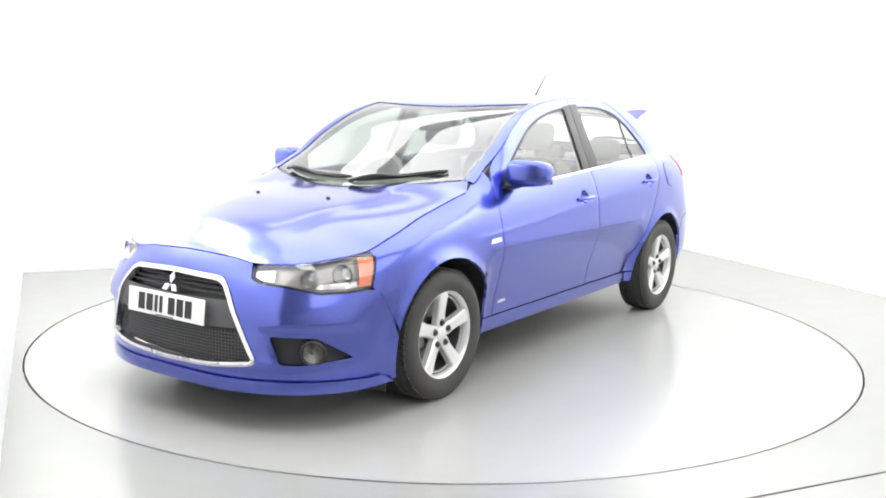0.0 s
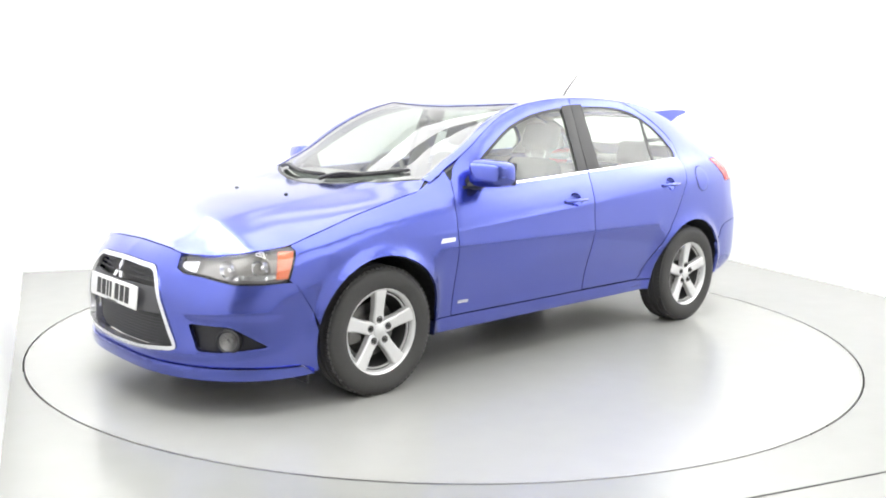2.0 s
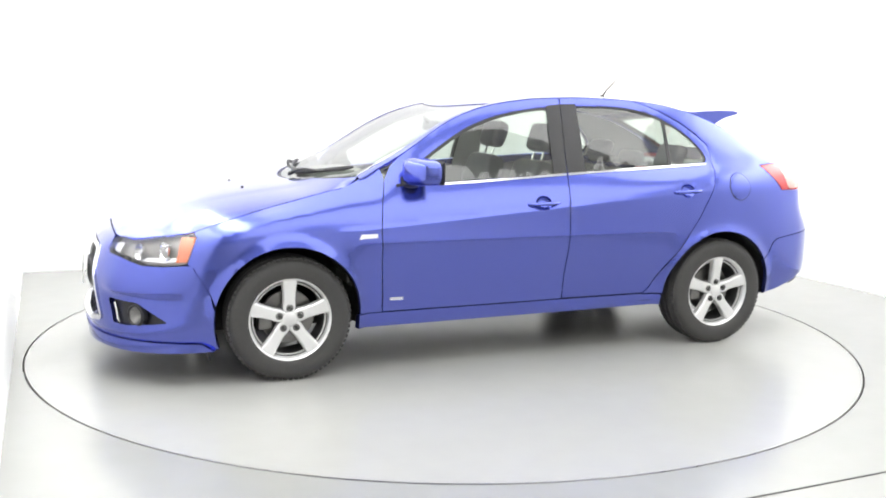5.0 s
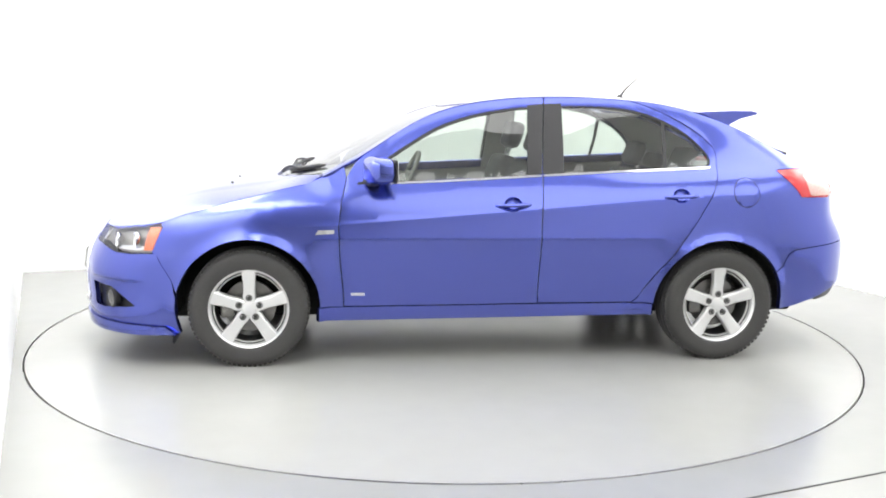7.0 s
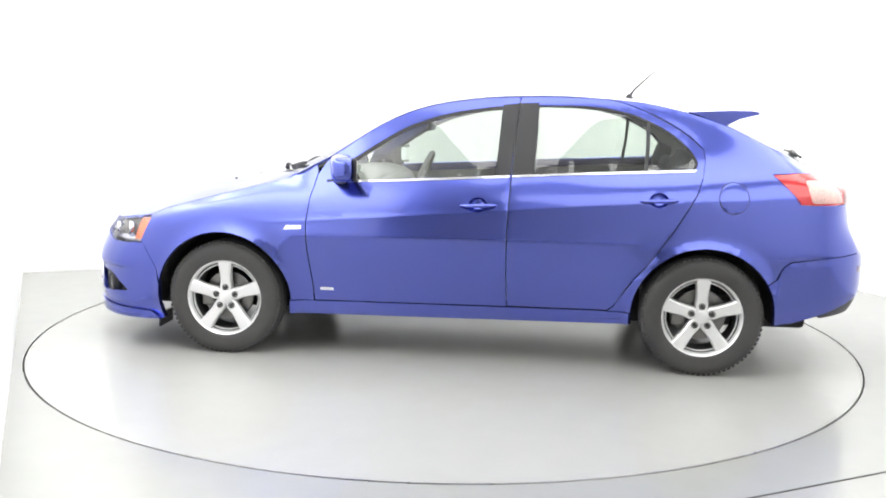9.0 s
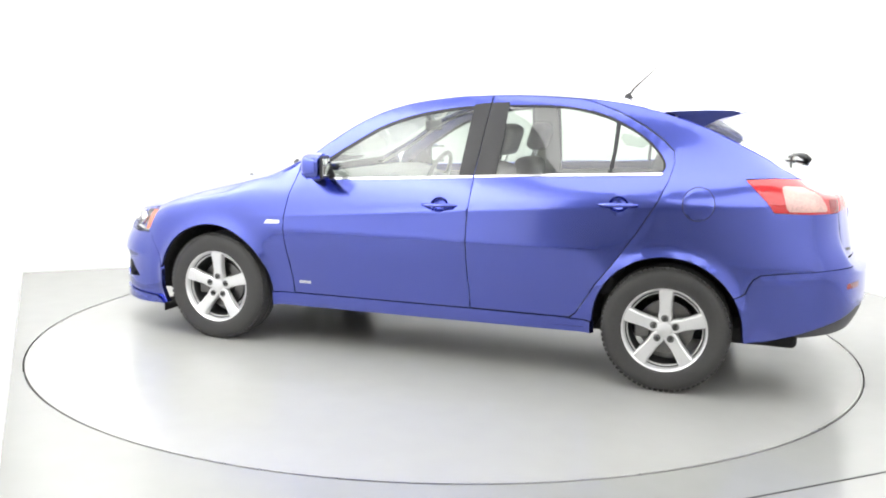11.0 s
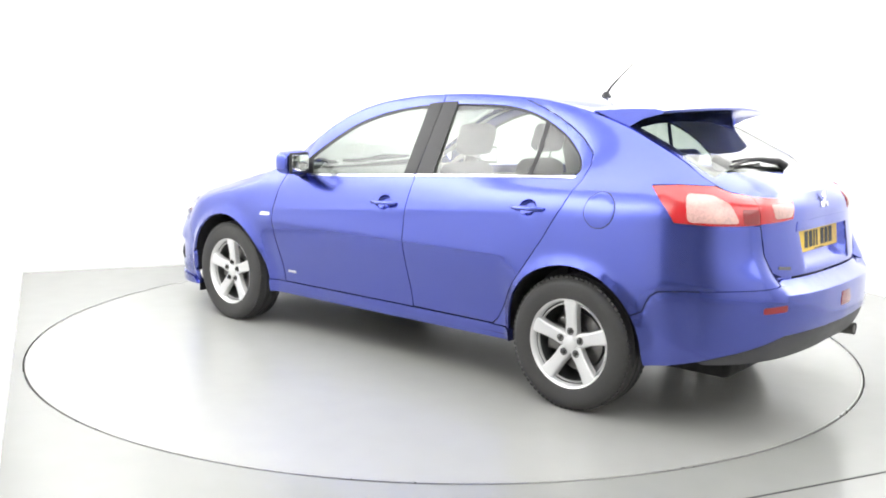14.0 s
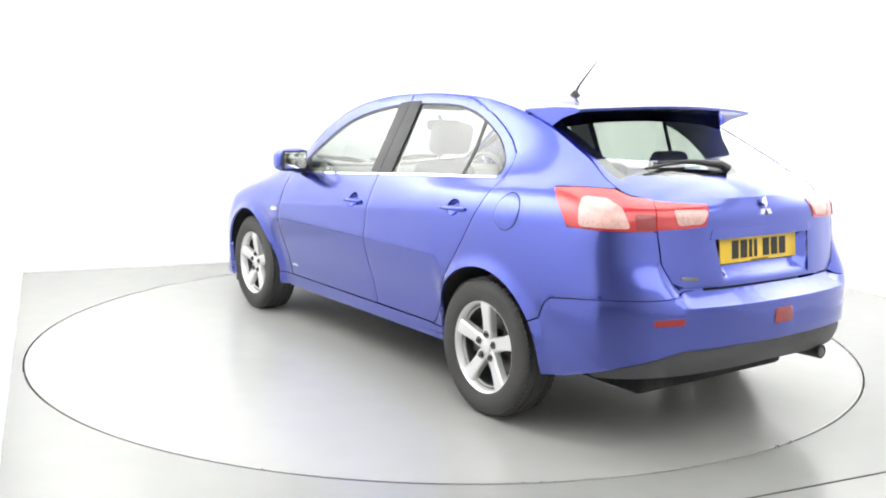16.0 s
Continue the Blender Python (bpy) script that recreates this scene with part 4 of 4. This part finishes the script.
lamp_top = [(0.446, 0.700)] + [(float(u), float(C[5][0](u)) - 0.006) for u in np.linspace(0.50, float(ux(1.789)), 9)] + uz([(1.7675, 0.748)])
lamp_bot = [(0.449, 0.664), (0.50, 0.645), (0.62, 0.635), (0.78, 0.606), (0.90, 0.606), (1.00, 0.613)] + uz([(1.812, 0.622)])
lamp_poly = lamp_top + lamp_bot[::-1]
for mirror, _ in SIDES:
    q = dict(mirror=mirror)
    s = -1 if mirror else 1
    hl = part("headlamp", sheet(shrink(lamp_poly, -0.0025), lambda u, z: skin(u, z, -0.002), 0.03, 0.006, **q), LENS, car, "clear headlamp with an amber corner")
    hl.visible_shadow = False
    part("bezel", sheet(shrink(lamp_poly, -0.003), lambda u, z: skin(u, z, -0.05), 0.03, 0.0, **q), LAMPDARK, hl, "dark grey lamp bezel")
    am = uz([(1.845, 0.768), (1.774, 0.745), (1.812, 0.628), (1.865, 0.625)])
    am[0] = (am[0][0], float(C[5][0](am[0][0])) - 0.016)
    part("indicator", sheet(am, lambda u, z: skin(u, z, -0.010), 0.02, 0.01, **q), AMBER, hl, "amber indicator corner")
    part("inner_light", sheet([(0.458, 0.684), (0.56, 0.694), (0.56, 0.648), (0.51, 0.650), (0.462, 0.664)], lambda u, z: skin(u, z, -0.020), 0.02, 0.02, **q), REFLECT, hl, "bright inner reflector")
    for u0, z0, r in ((0.735, 0.664, 0.043), (0.90, 0.676, 0.048)):
        c = skin(u0, z0, -0.018)
        t = skin(u0 + 0.01, z0) - skin(u0 - 0.01, z0)
        n = Vector((0.94, 0.34 * 1.0, 0.05)).normalized()
        m = n.to_track_quat("Y", "Z").to_matrix().to_4x4()
        m.translation = Vector(c)
        b2 = lathe([(r, 0.004), (r * 0.97, 0.0), (r * 0.82, -0.018), (r * 0.5, -0.034), (r * 0.28, -0.036), (r * 0.26, -0.012), (r * 0.12, -0.004), (0.0005, -0.003)], 36)
        bmesh.ops.transform(b2, matrix=m, verts=b2.verts)
        if mirror:
            for v in b2.verts:
                v.co.y *= -1
            bmesh.ops.reverse_faces(b2, faces=b2.faces)
        part("reflector", b2, REFLECT, hl, "round chrome reflector")
    part("lower_trim", sheet([(0.76, 0.622), (0.79, 0.640), (0.99, 0.646), (1.02, 0.632), (0.90, 0.618)], lambda u, z: skin(u, z, -0.022), 0.02, 0.01, **q), REFLECT, hl, "chrome lower trim")

# ---- rear bumper, tail lamps
wx = lambda x: LEN - float(ux(x))
rb = [(0.0, 0.690), (0.505, 0.689), (0.560, 0.673), (0.645, 0.666), (wx(-2.08), 0.660), (wx(-1.985), 0.653), (wx(-1.85), 0.640), (wx(-1.758), 0.628), (wx(-1.725), 0.606), (wx(-1.709), 0.577), (wx(-1.691), 0.531)]
rb += [(wx(x), z) for x, z in arch(1, 150, 178, 10)] + [(wx(-1.70), 0.285), (wx(-1.80), 0.300), (wx(-1.95), 0.345), (0.66, 0.43), (0.55, 0.462), (0.3, 0.468), (0.0, 0.470)]
rb_poly = rb + [(-w, z) for w, z in rb[::-1] if w > 1e-6]
rbump = part("rear_bumper", sheet(rb_poly, tail, 0.028, 0.025), PAINT, car)
df = [(0.0, 0.355), (0.40, 0.352), (0.62, 0.345), (wx(-1.96), 0.325), (wx(-1.93), 0.336), (0.655, 0.424), (0.55, 0.456), (0.3, 0.462), (0.0, 0.464)]
df_poly = df + [(-w, z) for w, z in df[::-1] if w > 1e-6]
part("diffuser", sheet(df_poly, lambda w, z: tail(w, z, -0.012), 0.03, 0.05), BUMPGREY, rbump, "grey plastic rear valance")
for s in (1, -1):
    rp = round_poly([(s * 0.675, 0.590), (s * 0.545, 0.596), (s * 0.545, 0.567), (s * 0.675, 0.562)], 0.01)
    part("reflector", sheet(rp, lambda w, z: tail(w, z, 0.002), 0.02, 0.005), DARKRED, rbump, "dark red bumper reflector")
rf = round_poly([(0.055, 0.600), (-0.055, 0.600), (-0.065, 0.535), (0.065, 0.535)], 0.012)
part("rear_fog_lamp", sheet(rf, lambda w, z: tail(w, z, 0.003), 0.02, 0.008), DARKRED, rbump, "dark red rear fog lamp")
part("exhaust_pipe", tube([(-1.80, -0.40, 0.31), (-2.0, -0.40, 0.325), (-2.215, -0.40, 0.332)], 0.031, 20), STEEL, car, "dark steel exhaust tailpipe")
bx = lathe([(0.031, 0.0), (0.024, 0.0), (0.022, 0.10), (0.0005, 0.10)], 20)
ex = part("exhaust_bore", bx, UNDER, car)
ex.matrix_basis = Matrix.Translation((-2.217, -0.40, 0.332)) @ Matrix.Rotation(radians(-90), 4, "Z")
part("silencer", box_bm(-2.00, -1.74, -0.56, -0.14, 0.31, 0.42, bevel=0.05), UNDER, car, "dark silencer box")

tl_out = [(wx(-1.665), 1.079), (wx(-1.70), 1.045), (wx(-1.765), 0.98), (wx(-1.80), 0.932), (wx(-1.95), 0.928), (wx(-2.07), 0.929), (0.665, 0.932), (0.668, 0.985), (0.672, 1.0505), (wx(-2.06), 1.0605), (wx(-2.0), 1.0755), (wx(-1.955), 1.0865), (wx(-1.80), 1.0895)]
tl_in = [(0.660, 0.934), (0.50, 0.938), (0.39, 0.945), (0.355, 1.030), (0.45, 1.036), (0.57, 1.042), (0.666, 1.047), (0.662, 0.985)]
for mirror, _ in SIDES:
    q = dict(mirror=mirror)
    tl = part("tail_lamp", sheet(tl_out, lambda w, z: tail(w, z, 0.004), 0.025, 0.02, **q), REDLENS, car, "red and clear wraparound tail lamp")
    pale = round_poly([(wx(-1.835), 1.058), (wx(-1.95), 1.054), (0.83, 1.02), (0.785, 0.94), (wx(-1.86), 0.938), (wx(-1.85), 0.98)], 0.022)
    part("clear_lens", sheet(pale, lambda w, z: tail(w, z, 0.007), 0.02, 0.004, **q), PALELENS, tl, "pale clear lamp section")
    dark = round_poly([(0.770, 1.000), (0.674, 0.996), (0.669, 0.937), (0.765, 0.936)], 0.012)
    part("dark_lens", sheet(dark, lambda w, z: tail(w, z, 0.007), 0.02, 0.004, **q), DARKRED, tl, "dark red lamp section")
    ti = part("lid_lamp", sheet(tl_in, lambda w, z: tail(w, z, 0.004), 0.025, 0.02, **q), REDLENS, tailgate, "red and clear lamp on the tailgate")
    pale2 = round_poly([(0.565, 1.015), (0.365, 1.010), (0.405, 0.955), (0.545, 0.950)], 0.02)
    part("lid_clear_lens", sheet(pale2, lambda w, z: tail(w, z, 0.007), 0.02, 0.004, **q), PALELENS, tailgate, "pale clear lamp section")

# ---- wheels


def build_wheel(x, side, z):
    """Tyre, five-spoke rim, nuts, brake disc; the outer face looks along side * y."""
    hub = new("wheel")
    hub.parent = car
    hub.location = (x, (0.753 if x > 0 else 0.765) * side, z)
    hub.rotation_euler = (0, 0, 0 if side > 0 else math.pi)
    tagged(hub, "silver five-spoke alloy wheel with a black tyre")
    R = 0.322
    prof = [(0.205, -0.085), (0.222, -0.097), (0.255, -0.104), (0.285, -0.102), (0.304, -0.090), (0.312, -0.078), (0.316, -0.060)]
    for g in (-0.042, 0.0, 0.042):
        prof += [(R, g - 0.010), (R - 0.007, g - 0.007), (R - 0.007, g + 0.001), (R, g + 0.004)] if g else [(R, -0.012), (R - 0.007, -0.008), (R - 0.007, 0.004), (R, 0.008)]
    prof += [(0.316, 0.060), (0.312, 0.078), (0.304, 0.090), (0.296, 0.097), (0.285, 0.102), (0.270, 0.1045), (0.255, 0.104), (0.238, 0.101), (0.222, 0.097), (0.214, 0.092), (0.205, 0.085)]
    part("tyre", lathe(prof, 96), RUBBER, hub, "black rubber road tyre")
    # shoulder blocks of the tread
    bt = bmesh.new()
    for i in range(72):
        a = 2 * math.pi * i / 72
        for y0, y1 in ((0.060, 0.082), (-0.082, -0.060)):
            m = Matrix.Rotation(-a, 4, "Y") @ pose(0, 0, 0)
            bm_box(bt, 0.300, 0.3195, y0, y1, -0.009, 0.009, 0.0, m)
    tagged(part("tread", bt, RUBBER, hub), kind="stuff")
    rim = lathe([(0.196, 0.060), (0.199, 0.074), (0.204, 0.085), (0.212, 0.092), (0.2165, 0.089), (0.2165, 0.080)], 72)
    r = part("rim", rim, ALLOY, hub, "bright silver alloy rim")
    part("rim_barrel", lathe([(0.197, 0.062), (0.193, 0.050), (0.189, 0.020), (0.186, -0.085)], 64), BARREL, r, "dull inner barrel, darkened for the shade behind the spokes")
    part("rim_step", lathe([(0.191, 0.050), (0.189, 0.062), (0.185, 0.062), (0.183, 0.050)], 64), ALLOY, r, "thin bright step inside the rim")
    for k in range(5):
        a = radians(90 + 72 * k)
        bs = bmesh.new()
        # radius, half width, face height
        prof2 = [(0.030, 0.028, 0.066), (0.060, 0.033, 0.068), (0.095, 0.029, 0.071), (0.140, 0.031, 0.077), (0.180, 0.035, 0.082), (0.205, 0.039, 0.084)]
        rows = []
        for rad, hw, fy in prof2:
            sec = [(-hw - 0.004, fy - 0.034), (-hw, fy - 0.006), (-hw + 0.007, fy), (0, fy + 0.0015), (hw - 0.007, fy), (hw, fy - 0.006), (hw + 0.004, fy - 0.034)]
            rows.append([bs.verts.new((rad * math.cos(a) - w * math.sin(a), y, rad * math.sin(a) + w * math.cos(a))) for w, y in sec])
        for p, q in zip(rows, rows[1:]):
            for i in range(len(p) - 1):
                bs.faces.new((p[i], p[i + 1], q[i + 1], q[i]))
        bmesh.ops.recalc_face_normals(bs, faces=bs.faces)
        bs.normal_update()
        if sum(f.normal.y for f in bs.faces) < 0:
            bmesh.ops.reverse_faces(bs, faces=bs.faces)
        part("spoke", bs, ALLOY, r)
        bn = lathe([(0.018, 0.062), (0.018, 0.0668), (0.0125, 0.0665), (0.0125, 0.060), (0.0105, 0.060), (0.0105, 0.074), (0.0085, 0.078), (0.0005, 0.079)], 14)
        bmesh.ops.translate(bn, verts=bn.verts, vec=(0.0572 * math.cos(a), 0.004, 0.0572 * math.sin(a)))
        part("wheel_nut", bn, NUT, r)
    part("hub_cap", lathe([(0.036, 0.060), (0.034, 0.071), (0.028, 0.075), (0.0005, 0.077)], 32), ALLOY, r, "silver centre cap")
    part("brake_disc", lathe([(0.0005, 0.018), (0.075, 0.018), (0.078, 0.004), (0.138, 0.004), (0.140, -0.018), (0.0005, -0.018)], 48), STEEL, hub, "dull steel brake disc")
    part("caliper", box_bm(0.075, 0.155, -0.03, 0.03, -0.06, 0.06, bevel=0.012), STEEL, hub, "grey brake caliper")
    return hub


for x, z in ((1.306, 0.318), (-1.3175, 0.320)):
    for side in (1, -1):
        build_wheel(x, side, z)
for side in (1, -1):
    y0, y1 = sorted((side * 0.62, side * 0.80))
    part("air_deflector", box_bm(1.70, 1.712, y0, y1, 0.125, 0.20, bevel=0.004), BLACK, car, "black rubber air deflector")

# ---- door mirrors
for side in (1, -1):
    bm = bmesh.new()
    bmesh.ops.create_uvsphere(bm, u_segments=28, v_segments=18, radius=1)
    for v in bm.verts:
        c = v.co
        p = [math.copysign(abs(k) ** 0.52, k) for k in c]
        taper = 1 - 0.16 * (p[1] * 0.5 + 0.5)
        xx = p[0] * 0.078 * taper
        if p[0] < 0:
            xx = p[0] * 0.055
        v.co = Vector((0.640 + xx - 0.05 * (p[1] * 0.5 + 0.5), 0.888 + p[1] * 0.110, 1.064 + p[2] * 0.077 * taper))
        if side < 0:
            v.co.y *= -1
    if side < 0:
        bmesh.ops.reverse_faces(bm, faces=bm.faces)
    mir = part("door_mirror", bm, PAINT, car, "body-coloured door mirror on a black foot")
    b2 = bm_box(bmesh.new(), 0.572, 0.590, 0.790, 0.976, 1.002, 1.124, 0.012)
    for v in b2.verts:
        v.co.x -= 0.05 * (v.co.y - 0.785) / 0.2
        v.co.y *= side
    part("mirror_bezel", b2, BLACK, mir, "black mirror bezel")
    b2 = bm_box(bmesh.new(), 0.568, 0.574, 0.804, 0.962, 1.016, 1.110, 0.002)
    for v in b2.verts:
        v.co.x -= 0.05 * (v.co.y - 0.785) / 0.2
        v.co.y *= side
    part("mirror_glass", b2, MIRRORGLASS, mir, "silvered mirror glass")
    b2 = tube([(0.655, side * 0.775, 0.998), (0.645, side * 0.82, 1.0), (0.63, side * 0.87, 1.012)], [0.045, 0.038, 0.03], 14, 0.6)
    part("mirror_foot", b2, BLACK, mir, "black mirror foot")

# ---- under the body and inside
part("underbody", box_bm(-1.95, 1.95, -0.50, 0.50, 0.20, 0.30, bevel=0.03), UNDER, car, "dark underbody")
part("floor_pan", box_bm(-0.93, 0.93, -0.735, 0.735, 0.235, 0.33, bevel=0.03), UNDER, car, "dark floor pan")
part("engine_bay_liner", box_bm(0.95, 2.05, -0.50, 0.50, 0.30, 0.66, bevel=0.04), UNDER, car, "dark engine bay shield")
part("boot_liner", box_bm(-2.02, -0.98, -0.50, 0.50, 0.30, 0.88, bevel=0.04), CABIN, car, "dark boot lining")
dash = bmesh.new()
ds = [(0.98, 0.96), (0.80, 1.00), (0.62, 1.005), (0.50, 0.975), (0.44, 0.90), (0.50, 0.72), (0.60, 0.50), (0.98, 0.45)]
ra = [dash.verts.new((x, -0.74, z)) for x, z in ds]
rb_ = [dash.verts.new((x, 0.74, z)) for x, z in ds]
for i in range(len(ds)):
    j = (i + 1) % len(ds)
    dash.faces.new((ra[i], ra[j], rb_[j], rb_[i]))
dash.faces.new(ra)
dash.faces.new(rb_)
bmesh.ops.recalc_face_normals(dash, faces=dash.faces)
bmesh.ops.bevel(dash, geom=list(dash.edges), offset=0.02, segments=3, affect="EDGES")
part("dashboard", dash, CABIN, car, "dark grey plastic dashboard")
sw = bmesh.new()
n1, n2 = 36, 10
vs = [[sw.verts.new(((0.185 + 0.015 * math.cos(2 * math.pi * j / n2)) * math.cos(2 * math.pi * i / n1), 0.015 * math.sin(2 * math.pi * j / n2),
                     (0.185 + 0.015 * math.cos(2 * math.pi * j / n2)) * math.sin(2 * math.pi * i / n1))) for j in range(n2)] for i in range(n1)]
for i in range(n1):
    for j in range(n2):
        sw.faces.new((vs[i][j], vs[(i + 1) % n1][j], vs[(i + 1) % n1][(j + 1) % n2], vs[i][(j + 1) % n2]))
bm_box(sw, -0.06, 0.06, -0.02, 0.02, -0.06, 0.05, 0.015)
bm_box(sw, -0.18, 0.18, -0.01, 0.01, -0.02, 0.02, 0.008)
bmesh.ops.transform(sw, matrix=Matrix.Translation((0.36, -0.36, 0.93)) @ Matrix.Rotation(radians(90), 4, "Z") @ Matrix.Rotation(radians(-24), 4, "X"), verts=sw.verts)
part("steering_wheel", sw, CABIN, car, "black steering wheel")


def soft_block(x0, x1, y0, y1, z0, z1, r):
    return box_bm(x0, x1, y0, y1, z0, z1, bevel=r)


def seat(x, y, w, lean, name="front_seat"):
    s = part(name, soft_block(x - 0.05, x + 0.46, y - w, y + w, 0.42, 0.60, 0.06), CLOTH, car, "dark grey cloth seat")
    b = soft_block(-0.07, 0.07, -w * 0.92, w * 0.92, 0.0, 0.60, 0.055)
    for v in b.verts:
        k = v.co.z / 0.6
        v.co.y *= 1 - 0.22 * k * k
    bmesh.ops.transform(b, matrix=Matrix.Translation((x, y, 0.52)) @ Matrix.Rotation(radians(-lean), 4, "Y"), verts=b.verts)
    part("backrest", b, CLOTH, s)
    top = Matrix.Translation((x, y, 0.52)) @ Matrix.Rotation(radians(-lean), 4, "Y")
    h = soft_block(-0.045, 0.055, -0.13, 0.13, 0.655, 0.83, 0.04)
    bmesh.ops.transform(h, matrix=top, verts=h.verts)
    part("headrest", h, CLOTH, s, "dark padded headrest")
    for k in (-0.06, 0.06):
        t = tube([(0, k, 0.58), (0, k, 0.68)], 0.006, 8)
        bmesh.ops.transform(t, matrix=top, verts=t.verts)
        part("headrest_rod", t, CHROME, s)


for y in (0.36, -0.36):
    seat(-0.12, y, 0.25, 18)
rs = part("rear_seat", soft_block(-1.02, -0.55, -0.64, 0.64, 0.42, 0.58, 0.06), CLOTH, car, "dark grey cloth rear bench")
for y, w in ((0.43, 0.21), (0.0, 0.20), (-0.43, 0.21)):
    b = soft_block(-0.06, 0.06, -w, w, 0.0, 0.53, 0.05)
    bmesh.ops.transform(b, matrix=Matrix.Translation((-0.98, y, 0.52)) @ Matrix.Rotation(radians(-22), 4, "Y"), verts=b.verts)
    part("backrest", b, CLOTH, rs)
    h = soft_block(-0.04, 0.045, -0.12, 0.12, 0.56, 0.72 if y else 0.66, 0.035)
    bmesh.ops.transform(h, matrix=Matrix.Translation((-0.98, y, 0.52)) @ Matrix.Rotation(radians(-22), 4, "Y"), verts=h.verts)
    part("headrest", h, CLOTH, rs, "dark padded headrest")
part("parcel_shelf", box_bm(-1.86, -1.22, -0.55, 0.55, 1.035, 1.06, bevel=0.01), CABIN, car, "dark parcel shelf")
for mirror, _ in SIDES:
    q = dict(mirror=mirror)
    part("door_lining", sheet(uz([(0.70, 0.36), (0.70, 0.935), (0.3, 0.955), (-0.28, 0.99), (-0.28, 0.36)]), lambda u, z: skin(u, z, -0.075), 0.05, 0, **q), LINING, car, "grey door lining")
    part("door_lining", sheet(uz([(-0.285, 0.36), (-0.285, 0.99), (-0.7, 1.015), (-1.24, 1.035), (-1.1, 0.8), (-0.93, 0.5), (-0.86, 0.36)]), lambda u, z: skin(u, z, -0.075), 0.05, 0, **q), LINING, car, "grey door lining")
    part("pillar_lining", sheet(uz([(-0.205, 0.98), (-0.245, 1.44), (-0.40, 1.44), (-0.40, 0.99)]), lambda u, z: skin(u, z, -0.035), 0.05, 0, **q), CABINLIGHT, car, "pale grey pillar lining")
    part("pillar_lining", sheet(uz([(-1.255, 1.06), (-1.27, 1.16), (-1.21, 1.23), (-1.10, 1.31), (-0.95, 1.385), (-1.2, 1.37), (-1.42, 1.31), (-1.70, 1.19), (-1.82, 1.10), (-1.7, 1.04)]), lambda u, z: skin(u, z, -0.03), 0.05, 0, **q), CABINLIGHT, car, "pale grey pillar lining")
part("rear_view_mirror", soft_block(0.235, 0.262, -0.12, 0.12, 1.255, 1.32, 0.012), BLACK, car, "black interior mirror")
part("mirror_stalk", tube([(0.25, 0, 1.30), (0.30, 0, 1.345)], 0.012, 8), BLACK, car)


def motions():
    """The turntable turns with the car on it; the camera stands."""
    rows, disc = [], []
    for t, a in TURN:
        p = Matrix.Rotation(radians(a), 3, "Z") @ Vector((*CAR_OFF, 0))
        rows.append((t, pose(p.x, p.y, 0.0, 0, 0, a)))
        disc.append((t, pose(PIVOT[0], PIVOT[1], 0.0, 0, 0, a)))
    walk(car, rows)
    walk(turntable, disc)


motions()
